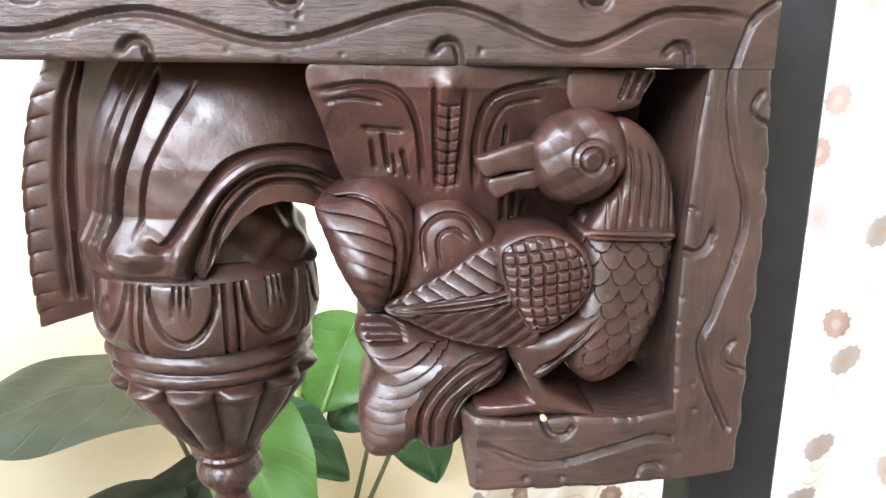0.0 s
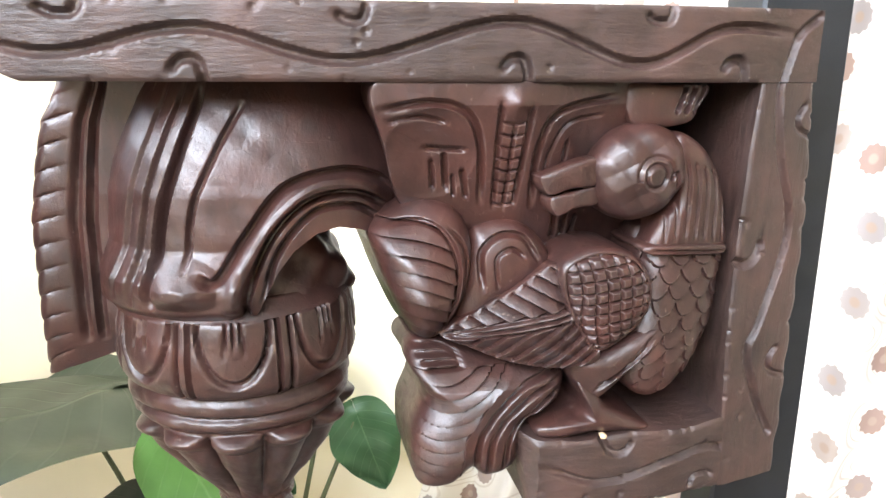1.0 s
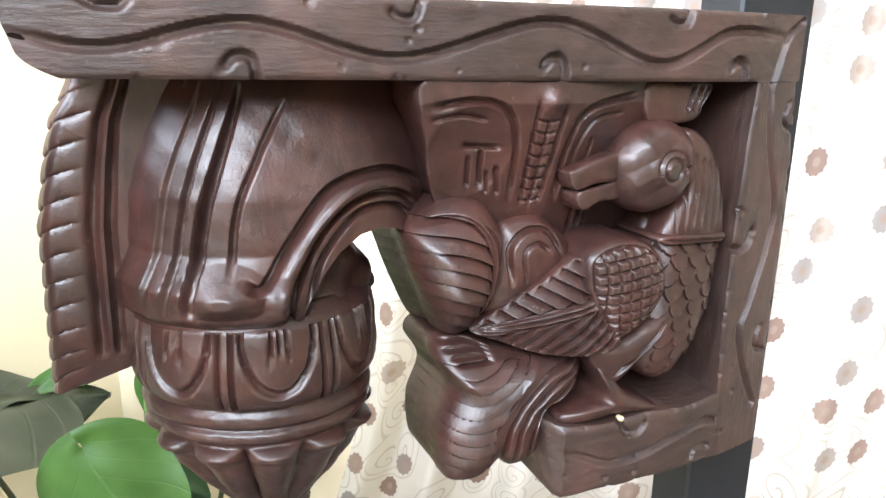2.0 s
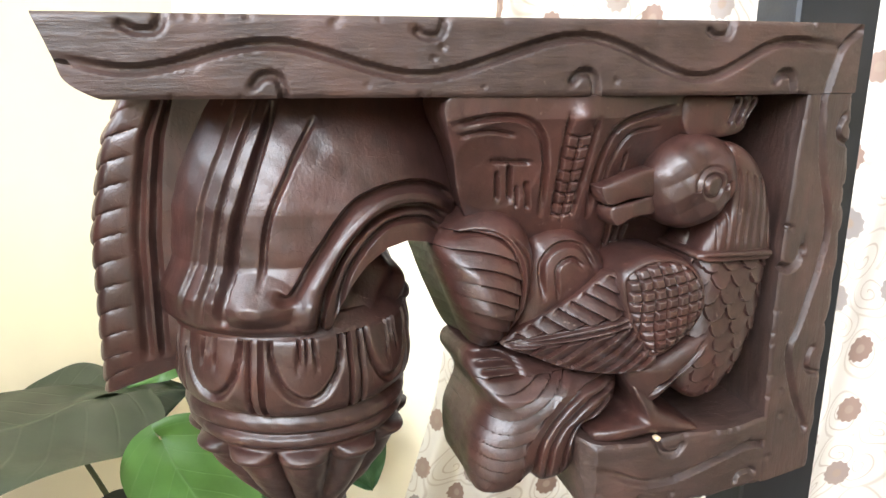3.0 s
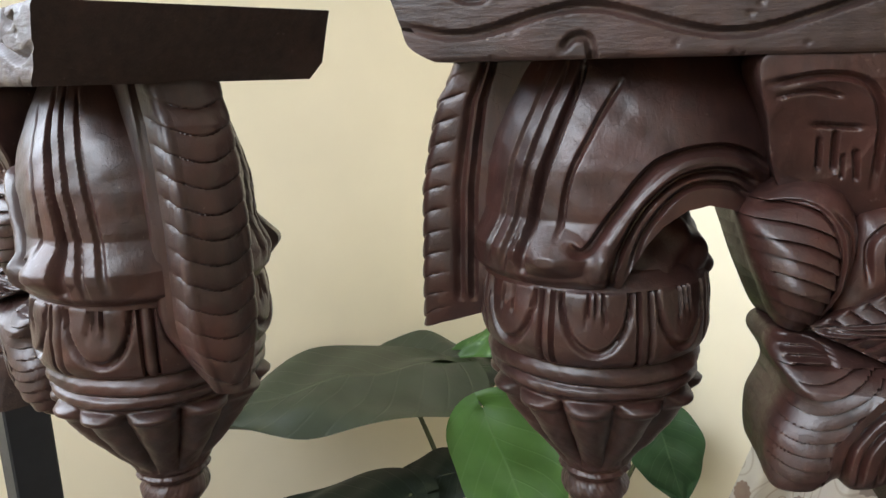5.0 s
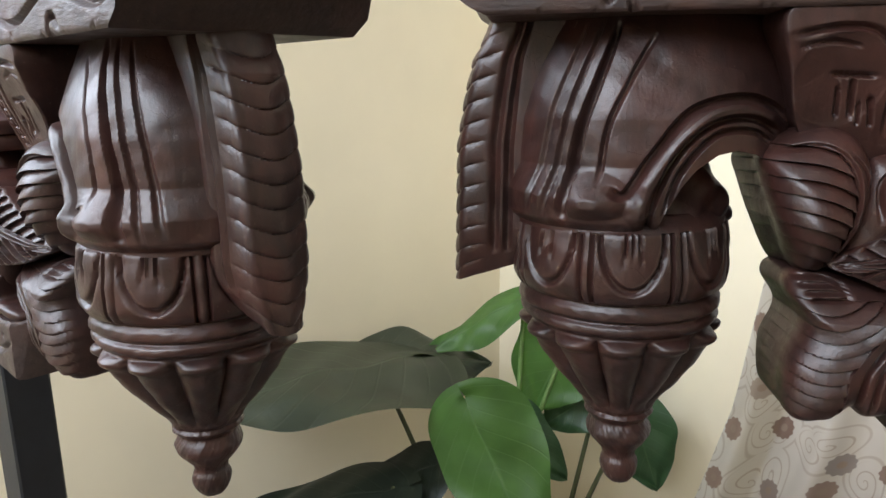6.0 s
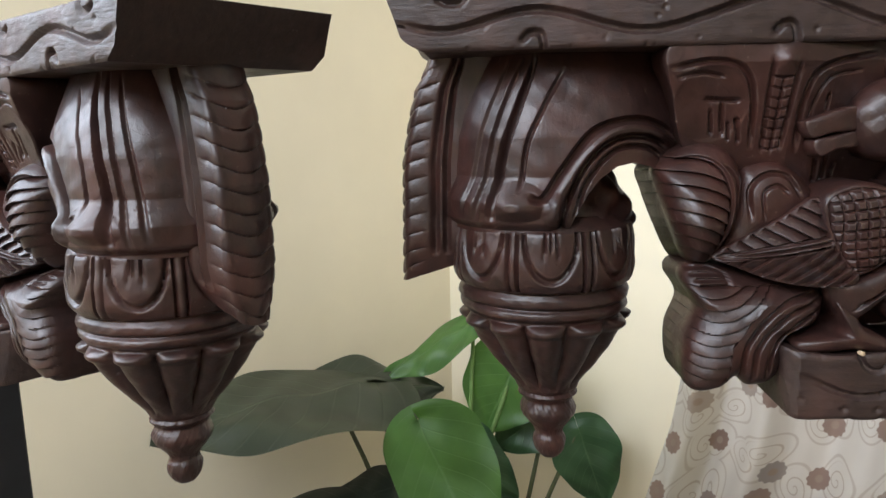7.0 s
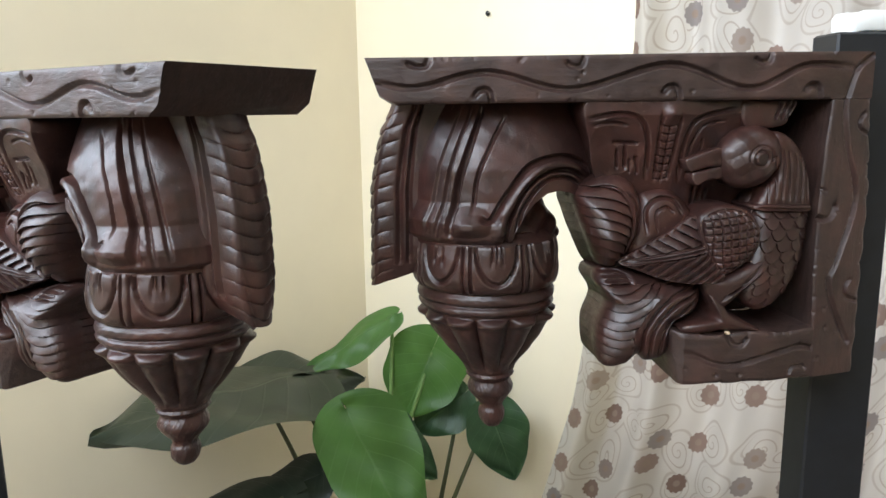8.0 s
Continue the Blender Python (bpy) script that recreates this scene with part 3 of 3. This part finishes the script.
def neck_shape(fine):
    """Rough core of the arm above the vase, seen inside the opening."""
    prof = [(24, -46), (28, -52), (34, -58), (39, -64), (43.5, -71), (46, -79), (46.5, -84), (44, -88)]
    p = spline(prof, int(40 * fine))
    phi = np.linspace(0, 2 * math.pi, int(90 * fine), endpoint=False)
    rings = []
    for r, z in p[::-1]:
        rr = r + 1.6 * np.sin(7 * phi + z / 5) + 1.0 * np.sin(13 * phi - z / 3)
        rings.append(np.column_stack([VASE_X + rr * np.cos(phi), MID + 0.84 * rr * np.sin(phi), np.full(len(phi), z)]))
    return loft(rings)


def comb_shape(fine):
    """The long feather that closes the free end: toothed strokes over its rounded edge, two grooves down each cheek."""
    n, m = int(260 * fine), int(150 * fine)
    q = np.linspace(-1, 1, m)
    rings = []
    for z in np.linspace(1, -116, n):
        left = float(np.interp(-z, (-1, 3, 15, 29, 52, 76, 116), (-163, -164.5, -171, -174.5, -178.5, -179, -180)))
        root = -128.0
        # section: broad nose, rounded corner, flat cheek
        k = np.abs(q)
        f1, f2, f3 = np.clip(k / 0.35, 0, 1), np.clip((k - 0.35) / 0.15, 0, 1), np.clip((k - 0.5) / 0.5, 0, 1)
        x = left + 2 * f1 ** 2 + 5 * (1 - np.cos(f2 * math.pi / 2)) + (root - left - 7) * f3
        thin = 1 - 0.45 * max(0.0, (-z - 88) / 28) ** 1.3
        y = (9.5 * f1 + 5 * np.sin(f2 * math.pi / 2) + 2.0 * f3) * thin
        phase = saw((z - 22.0 * k ** 2) / 9.4)
        stroke = (1.8 * (1 - np.abs(np.sin(math.pi * phase)) ** 0.2) + 0.7 * phase) * np.clip((0.60 - k) / 0.08, 0, 1) * np.clip((-z - 2) / 6, 0, 1)
        x = x + stroke * (1 - f2)
        y = y - stroke * f2 - 3.2 * sum(np.clip(1 - np.abs(k - g) / 0.028, 0, 1) for g in (0.635, 0.705)) * np.clip((104 + z) / 8, 0, 1)
        y = MID + np.sign(q) * y
        rings.append(np.column_stack([x, y, np.full(m, z)]))
    v, f = loft(rings, True)
    # lower end sawn on a slant, the nose hanging lowest
    f_low = np.clip((-v[:, 2] - 96) / 20, 0, 1)
    v[:, 2] += f_low * 11.0 * (v[:, 0] + 180) / 34
    return v, [tuple(reversed(q4)) for q4 in f]


def tail_shapes(fine):
    def lobe_cuts(X, Z, R):
        rim = np.interp(-Z, (44, 50, 58, 72, 92, 103), (-36, -30, -23.5, -19.5, -22, -26))
        s = (Z + 0.00024 * (X + 52) ** 3) / 6.2
        y = np.where((X < rim) & (Z < -50), 3.0 * saw(s) ** 1.2, 0.0) + 9.0 * np.clip((-82 - Z) / 20, 0, 1)
        y = y + gouge(X, Z, [(-48, -52), (-34, -50.5), (-24, -57), (-19.5, -72), (-22, -93)], 1.6, 1.7)
        return y + gouge(X, Z, [(-24, -53), (-17, -62), (-16, -78), (-21, -96)], 1.2, 1.2)

    one = relief([(-53, -54), (-43, -46), (-30, -42.5), (-18, -48), (-12, -61), (-14, -82), (-22, -102), (-33, -103), (-43, -84), (-50, -66)],
                 (-31, -70), 27, 25, 60, lobe_cuts, 280, 90, 2.5, fine, 0.97, (-2, -3))

    def small_cuts(X, Z, R):
        return gouge(X, Z, [(-8, -80), (-9, -66), (-2, -59), (8, -60), (15, -70)], 1.6, 1.8) + gouge(X, Z, [(-2, -80), (-3, -68), (3, -64), (9, -68)], 1.2, 1.2)

    two = relief([(-14, -62), (-6, -54), (8, -54.5), (21, -67), (17, -78), (-4, -92), (-18, -96)], (0, -73), 23, 11, 76, small_cuts, 150, 50, 2.2, fine)

    def tail_cuts(X, Z, R):
        edge = np.interp(-Z, (112, 123, 141, 158), (10, -2, -14, -15))
        s = (Z - 0.022 * (X + 24) ** 2 - 0.05 * X) / 5.8
        left = (X < edge - 2) & (Z < -112)
        y = np.where(left, 2.2 * saw(s) ** 1.3, 0.0) + 7.0 * np.clip((Z + 120) / 14, 0, 1)
        for pts in ([(25, -115), (6, -121), (-9, -139), (-10.5, -158)], [(25, -119), (9, -126), (-4, -141), (-5, -159)],
                    [(25, -124), (13, -131), (3, -143), (1.5, -158)], [(24, -130), (16, -134), (8, -145)]):
            y = y + gouge(X, Z, pts, 1.7, 2.0)
        for k in range(4):
            y = y + gouge(X, Z, [(-37 + 2 * k, -105 - 2.4 * k), (-26 + 2 * k, -104.5 - 2.5 * k), (-16, -108 - 1.2 * k)], 1.2, 1.4)
        return y

    three = relief([(-38, -110), (-33, -103), (-16, -104), (12, -109), (28, -111), (27, -130), (13, -138), (8, -159), (-4, -164), (-12, -159.5), (-22, -167), (-34, -164.5), (-36.5, -142), (-31, -124)],
                   (-10, -132), 26, 21, 60, tail_cuts, 300, 100, 3.0, fine, 0.98, (-1, -1))
    return one, two, three


def panel_shape(fine):
    def cuts(X, Z, R):
        y = 0.42 * np.clip(-Z - 8, 0, 60) + 0.22 * np.clip(X - 8, 0, 40)
        for pts, wd, dp in (([(-49, -9.5), (-32, -7), (-19, -10), (-12, -22), (-9, -46)], 1.8, 2.2),
                            ([(-47, -14), (-36, -12), (-25, -14)], 1.2, 1.0),
                            ([(-5.5, -6), (-5, -25), (-3.5, -48)], 1.4, 1.8), ([(6, -8), (5.5, -25), (4.5, -48)], 1.4, 1.8),
                            ([(0.5, -14), (0.5, -30), (0.5, -50)], 1.0, 1.2),
                            ([(12, -48), (11, -26), (17, -11), (41, -5)], 1.8, 2.2), ([(17, -46), (16, -28), (22, -15), (36, -12)], 1.2, 1.0),
                            ([(23, -22), (22.5, -33)], 1.2, 1.4), ([(-33, -23.5), (-17, -24.5)], 1.4, 1.6),
                            ([(-25, -25), (-23, -40)], 1.5, 1.8), ([(-17.5, -32), (-15, -44)], 1.4, 1.6), ([(-29.5, -28), (-28, -40)], 1.3, 1.5),
                            ([(-21, -34), (-20, -43)], 1.0, 1.2), ([(24, -52), (25, -64)], 1.4, 1.6), ([(29, -50), (29, -64)], 1.4, 1.6), ([(34, -54), (33, -64)], 1.2, 1.4)):
            y = y + gouge(X, Z, pts, wd, dp)
        for k in range(8):
            z = -14 - 4.6 * k
            y = y + gouge(X, Z, [(-4.5, z), (0, z - 1), (5, z)], 0.8, 0.9)
        inside = np.clip(1 - np.hypot((X + 30) / 17, (Z + 26) / 17), 0, 1)
        return y + 2.0 * inside ** 0.5 - 3.0 * np.exp(-((X - 0.5) / 4) ** 2 - ((Z + 7) / 4) ** 2)

    return relief([(-52, -1), (-30, 0.5), (0, 0.5), (30, 0.5), (60, 0.3), (63, -20), (62, -50), (58, -74), (20, -80), (-20, -70), (-40, -46), (-47, -24)],
                  (5, -34), 3.5, 2.0, 76, cuts, 300, 110, 6.0, fine)


def core_shape():
    """Solid wood left standing behind the carving."""
    ring = spline([(-34, 0.5), (30, 0.5), (97, 0.5), (99, -70), (99, -143), (40, -144), (8, -143), (4, -140), (-2, -130), (-4, -118), (-8, -90), (-20, -50)], 90, True)
    return loft([np.column_stack([ring[:, 0], np.full(90, y), ring[:, 1]]) for y in (84.0, 74.0)])


def rear_board_shape(reach):
    """Flat back edge of the bracket, against its stand."""
    rows = []
    for z in np.linspace(24, -170, 30):
        x0, x1 = 122.0, reach + 0.4 * math.sin(z / 6)
        rows.append(np.array([(x0, 48, z), (x1, 48.5, z), (x1, 100, z), (x0, 101, z)]))
    return loft(rows)


def carved_bracket(side, fine, label):
    thing = new("carved_bracket")
    tagged(thing, label, "wall bracket", "pair of carved brackets")
    low = 0.4 * fine
    put = lambda name, shape, mat, text="", back=False, sharp=38: part(name, placed(shape, side, back), mat, thing, text, sharp)
    put("rail", rail_shape(fine), WOOD_RAIL, "dark brown top rail with a carved wavy line")
    put("post", post_shape(fine), WOOD_POST, "dark brown upright with a carved wavy line")
    put("foot", foot_shape(fine), WOOD_RAIL, "short lower rail with a carved wavy line")
    put("rear_board", rear_board_shape(136.0), WOOD_POST)
    a = np.linspace(0, 2 * math.pi, 10, endpoint=False)
    put("splinter", loft([np.column_stack([41 + r * np.cos(a), 1.0 + dy + 0.0 * a, -142.0 + 0.8 * r * np.sin(a)]) for r, dy in ((1.3, 2.0), (1.5, -0.4), (0.8, -1.2))]), PALE, "pale bare splinter of wood")
    put("core", core_shape(), WOOD)
    for back in (False, True):
        f = low if back else fine
        put("arm", arm_shape(f), WOOD, "swelling arched arm with deep grooves", back)
        if back:
            break
        put("carved_bird", join(*bird_shapes(f)), WOOD, "perching bird with scales and hatched wing in relief", back)
        for shape, text in zip(tail_shapes(f), ("ribbed tail plume", "small curled plume", "sweeping lower tail plume")):
            put("plume", shape, WOOD, text, back)
        put("leaf_panel", panel_shape(f), WOOD, "flat panel with incised leaves", back)
    put("arm_core", neck_shape(fine), WOOD)
    put("vase", vase_shape(fine), WOOD, "turned and carved pendant with petals, flutes and a knob", sharp=50)
    put("comb", comb_shape(fine), WOOD, "long toothed feather closing the end")
    return thing


BRACKET_Z = 1.340
right = carved_bracket(1, 1.0, "dark polished wooden bracket carved with a bird on black stand")
right.matrix_world = pose(0, 0, BRACKET_Z)
left = carved_bracket(-1, 0.85, "dark carved wooden bracket showing its feathered end on black stand")
left.matrix_world = pose(-0.411, 0.045, BRACKET_Z - 0.005, 0, 0, -37.1)


# ---- stands ----
def box(x0, x1, y0, y1, z0, z1, r=0.0015):
    """A box with chamfered upright edges."""
    loop = [(x0 + r, y0), (x1 - r, y0), (x1, y0 + r), (x1, y1 - r), (x1 - r, y1), (x0 + r, y1), (x0, y1 - r), (x0, y0 + r)]
    ins = [((x0 + x1) / 2 + (x - (x0 + x1) / 2) * (1 - 2 * r / (x1 - x0)), (y0 + y1) / 2 + (y - (y0 + y1) / 2) * (1 - 2 * r / (y1 - y0))) for x, y in loop]
    return loft([np.array([(x, y, z) for x, y in l]) for l, z in ((ins, z0), (loop, z0 + r), (loop, z1 - r), (ins, z1))])


def stand(side, label):
    thing = new("display_stand")
    tagged(thing, label, "stand", "black display stands")
    xs, y0 = ((0.1275, 0.174), 0.050) if side > 0 else ((-0.178, -0.1345), 0.020)
    part("upright", box(*xs, y0, y0 + 0.030, 0.02, 1.383), BLACK, thing)
    part("base_plate", box(xs[0] - 0.1, xs[1] + 0.1, -0.05, 0.18, 0.0, 0.02, 0.004), BLACK, thing)
    return thing


right_stand = stand(1, "tall black metal upright holding a carved bracket")
left_stand = stand(-1, "tall black metal upright holding the second bracket")
left_stand.matrix_world = pose(-0.411, 0.045, 0, 0, 0, -37.1)

cap_rings = []
for z, g in ((1.3832, 0.001), (1.385, 0.002), (1.393, 0.002), (1.396, 0.0), (1.397, -0.006)):
    a = np.linspace(0, 2 * math.pi, 40, endpoint=False)
    sx, sy = np.sign(np.cos(a)) * np.abs(np.cos(a)) ** 0.35, np.sign(np.sin(a)) * np.abs(np.sin(a)) ** 0.35
    cap_rings.append(np.column_stack([0.1575 + (0.0165 + g) * sx, 0.068 + (0.012 + g) * sy, z + 0.0012 * np.sin(3 * a)]))
tagged(mesh_object("pole_cap", *loft(cap_rings), WHITE_CAP), "white plastic cap on the top of the black upright", "cap")


# ---- room ----
def wall(name, a, b, opening=None, mat=PAINT, outwards=None):
    """A wall of the room from a to b (room coordinates u, v), with one window opening cut through it."""
    (u0, v0), (u1, v1) = a, b
    length = math.hypot(u1 - u0, v1 - v0)
    if opening is None:
        shape = box(0, length, 0, WALL_T, 0, ROOM_H, 0.001)
    else:
        s0, s1, z0, z1 = opening
        loops = [(0, length, 0, ROOM_H), (s0, s1, z0, z1)]
        verts = [(x, y, z) for y in (0, WALL_T) for l, r, lo, hi in loops for x, z in ((l, lo), (r, lo), (r, hi), (l, hi))]
        faces = []
        for k in range(4):
            n = (k + 1) % 4
            faces += [(k, n, 4 + n, 4 + k), (8 + n, 8 + k, 12 + k, 12 + n), (n, k, 8 + k, 8 + n), (4 + k, 4 + n, 12 + n, 12 + k)]
        shape = (verts, faces)
    ob = mesh_object(name, *shape, mat)
    p, q = room(u0, v0, 0), room(u1, v1, 0)
    ob.matrix_world = pose(p.x, p.y, 0, 0, 0, math.degrees(math.atan2(q.y - p.y, q.x - p.x)))
    return tagged(ob, "cream painted plaster wall", "wall", kind="structure")


# each wall is walked with the room on its right, so that its thickness lies outside
wall("wall_curtain", (0, 0), (ROOM_U, 0), WIN_B)
wall("wall_plain", (0, ROOM_V), (0, 0), (ROOM_V - WIN_A[1], ROOM_V - WIN_A[0], WIN_A[2], WIN_A[3]))
wall("wall_opposite", (ROOM_U, ROOM_V), (0, ROOM_V), (ROOM_U - WIN_C[1], ROOM_U - WIN_C[0], WIN_C[2], WIN_C[3]))
wall("wall_far", (ROOM_U, 0), (ROOM_U, ROOM_V))


def slab(name, z0, z1, mat, label, category):
    ob = mesh_object(name, *box(-WALL_T, ROOM_U + WALL_T, -WALL_T, ROOM_V + WALL_T, z0, z1, 0.001), mat)
    flip = Matrix(((U.x, V.x, 0, CORNER.x), (U.y, V.y, 0, CORNER.y), (0, 0, 1, 0), (0, 0, 0, 1)))
    ob.matrix_world = flip
    return tagged(ob, label, category, kind="structure")


slab("floor", -0.1, 0.0, FLOOR, "plain grey tiled floor", "floor")
slab("ceiling", ROOM_H, ROOM_H + 0.1, CEIL, "white painted ceiling", "ceiling")

# small dark nail in the curtained wall
nail_rings = [np.array([(0.004 * s * math.cos(k), d, 0.005 * s * math.sin(k)) for k in np.linspace(0, 2 * math.pi, 12, endpoint=False)])
              for d, s in ((0.0, 0.5), (0.004, 0.55), (0.0045, 1.0), (0.007, 0.9), (0.008, 0.4))]
nail = mesh_object("wall_nail", *loft(nail_rings), NAIL)
nail.matrix_world = Matrix(((U.x, V.x, 0, room(0.312, 0, 0).x), (U.y, V.y, 0, room(0.312, 0, 0).y), (0, 0, 1, 1.513), (0, 0, 0, 1)))
tagged(nail, "small dark nail driven into the cream wall", "nail")

# ---- curtain ----
def curtain():
    nu, nz = 520, 60
    s = np.linspace(0, 1, nu)
    rows, uvs = [], []
    for z in np.linspace(2.2, 0.06, nz):
        start = float(np.interp(z, (0.06, 0.6, 0.83, 1.42, 2.2), (0.38, 0.455, 0.52, 0.605, 0.61)))
        width = 2.05 - start
        fold = 0.013 + 0.013 * np.interp(z, (0.2, 2.2), (1.0, 0.45))
        u = start + width * s
        a = s * 2 * math.pi * 12 + 0.7 * np.sin(s * 19) + 0.3 * np.sin(z * 2.1)
        v = 0.060 + fold * np.sin(a) + 0.006 * np.sin(2.3 * a + z * 3)
        rows.append(np.column_stack([CORNER.x + U.x * u + V.x * v, CORNER.y + U.y * u + V.y * v, np.full(nu, z)]))
        uvs.append(np.column_stack([s * 1.9, np.full(nu, z)]))
    ob = mesh_object("curtain", *loft(rows, False, False), CURTAIN, 80, np.vstack(uvs))
    return tagged(ob, "off-white curtain printed with brown and grey flowers", "curtain")


curtain()
rod = [np.array([tuple(room(u, 0.055 + 0.012 * math.cos(k), 2.21 + 0.012 * math.sin(k))) for k in np.linspace(0, 2 * math.pi, 14, endpoint=False)]) for u in (0.45, 1.2, 2.15)]
tagged(mesh_object("curtain_rod", *loft(rod), NAIL), "dark metal curtain rod over the window", "curtain rod")

# ---- plant ----
def leaf_shape(base, tip, width, up, droop=0.15, curl=0.2, notch=0.25, lobes=0.0, seed=0):
    """A broad heart-shaped blade from its stalk to its tip, arched along and folded up or down across."""
    base, tip, up = Vector(base), Vector(tip), Vector(up).normalized()
    axis = tip - base
    length = axis.length
    axis.normalize()
    across = axis.cross(up).normalized()
    up = across.cross(axis)
    nl, nw = 34, 25
    rows, uvs = [], []
    for i in range(nl):
        t = (i / (nl - 1)) ** 1.5
        half = width / 2 * (max(0.0, math.sin(math.pi * t ** 0.6)) ** 0.72 + 0.004) * (1 + lobes * math.sin(t * 17 + seed))
        row = []
        for j in range(nw):
            q = 2 * j / (nw - 1) - 1
            back = 0.9 * notch * length * abs(q) ** 1.3 * max(0.0, 1 - 1.6 * t) ** 1.5
            wave = 0.035 * length * math.sin(9 * t + 3 * abs(q) + seed) * abs(q) + 0.014 * length * math.sin(14 * t + 5 * q + seed)
            lift = -droop * length * (t - 0.15) ** 2 + curl * half * abs(q) ** 1.4 + wave
            p = base + axis * (t * length - back) + across * (q * half) + up * lift
            row.append(tuple(p))
            uvs.append((0.5 + q / 2, t))
        rows.append(np.array(row))
    v, f = loft(rows, False, False)
    return (v, f), uvs


def tube(points, r0, r1):
    line = spline(points, 26)
    rings = []
    for i, p in enumerate(line):
        d = Vector(line[min(i + 1, 25)] - line[max(i - 1, 0)]).normalized()
        a = d.orthogonal().normalized()
        b = d.cross(a)
        r = r0 + (r1 - r0) * i / 25
        rings.append(np.array([tuple(Vector(p) + (a * math.cos(k) + b * math.sin(k)) * r) for k in np.linspace(0, 2 * math.pi, 9, endpoint=False)]))
    return loft(rings)


plant = new("potted_plant")
tagged(plant, "leafy green house plant with broad heart-shaped leaves in a pot", "plant")
PX, PY = -0.20, 0.72
pot_prof = [(0.0, 0.0), (0.10, 0.0), (0.105, 0.01), (0.135, 0.26), (0.15, 0.27), (0.15, 0.31), (0.138, 0.31), (0.13, 0.27)]
ks = np.linspace(0, 2 * math.pi, 48, endpoint=False)
part("pot", loft([np.column_stack([PX + max(r, 0.001) * np.cos(ks), PY + max(r, 0.001) * np.sin(ks), np.full(48, z)]) for r, z in pot_prof], False), POT, plant, "brown clay pot")
part("soil", loft([np.column_stack([PX + r * np.cos(ks), PY + r * np.sin(ks), np.full(48, z)]) for r, z in ((0.132, 0.275), (0.06, 0.285), (0.004, 0.287))]), SOIL, plant)

LEAVES = (
    # base, tip, width, up, droop, curl, notch, material, seed
    ((-0.335, 0.755, 0.905), (-0.555, 0.505, 0.958), 0.215, (0.15, -0.15, 1.0), 0.16, -0.18, 0.32, LEAF_DARK, 1),
    ((-0.405, 0.80, 0.890), (-0.215, 0.86, 0.868), 0.14, (-0.1, -0.45, 0.9), 0.10, -0.15, 0.2, LEAF_DARK, 2),
    ((-0.165, 0.86, 0.978), (-0.330, 0.845, 0.880), 0.085, (-0.45, -0.5, 0.75), 0.05, -0.3, 0.1, LEAF_LIGHT, 3),
    ((-0.095, 0.86, 0.905), (-0.150, 0.84, 0.785), 0.150, (0.0, -1.0, 0.25), 0.1, 0.1, 0.40, LEAF_LIGHT, 5),
    ((-0.240, 0.65, 0.888), (-0.140, 0.58, 0.690), 0.160, (-0.25, -0.9, 0.45), 0.12, -0.15, 0.12, LEAF_LIGHT, 6),
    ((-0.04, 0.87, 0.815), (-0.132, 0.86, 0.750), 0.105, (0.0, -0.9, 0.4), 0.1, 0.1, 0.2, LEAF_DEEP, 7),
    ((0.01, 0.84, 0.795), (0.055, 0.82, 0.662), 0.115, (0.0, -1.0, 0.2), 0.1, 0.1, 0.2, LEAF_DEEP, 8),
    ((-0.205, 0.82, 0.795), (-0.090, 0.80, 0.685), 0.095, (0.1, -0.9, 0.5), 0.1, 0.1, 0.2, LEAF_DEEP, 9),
    ((-0.345, 0.64, 0.752), (-0.570, 0.57, 0.735), 0.14, (0.05, -0.25, 0.95), 0.12, -0.2, 0.2, LEAF_SHADE, 10),
    ((-0.29, 0.70, 0.760), (-0.41, 0.66, 0.715), 0.12, (0.0, -0.35, 0.95), 0.15, -0.1, 0.2, LEAF_SHADE, 11),
)
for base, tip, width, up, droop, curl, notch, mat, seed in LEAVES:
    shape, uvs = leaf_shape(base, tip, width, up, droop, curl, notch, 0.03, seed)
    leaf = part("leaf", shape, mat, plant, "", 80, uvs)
    b = Vector(base)
    root = Vector((PX + 0.03 * math.sin(seed * 2.1), PY + 0.03 * math.cos(seed * 1.7), 0.27))
    bend = root.lerp(b, 0.55) + Vector((0.02 * math.sin(seed), 0.02, 0.04))
    part("stem", tube([tuple(root), tuple(bend), tuple(b - Vector((0, -0.004, 0.002)))], 0.0055, 0.0032), STEM if mat is LEAF_LIGHT else STEM_DARK, plant)
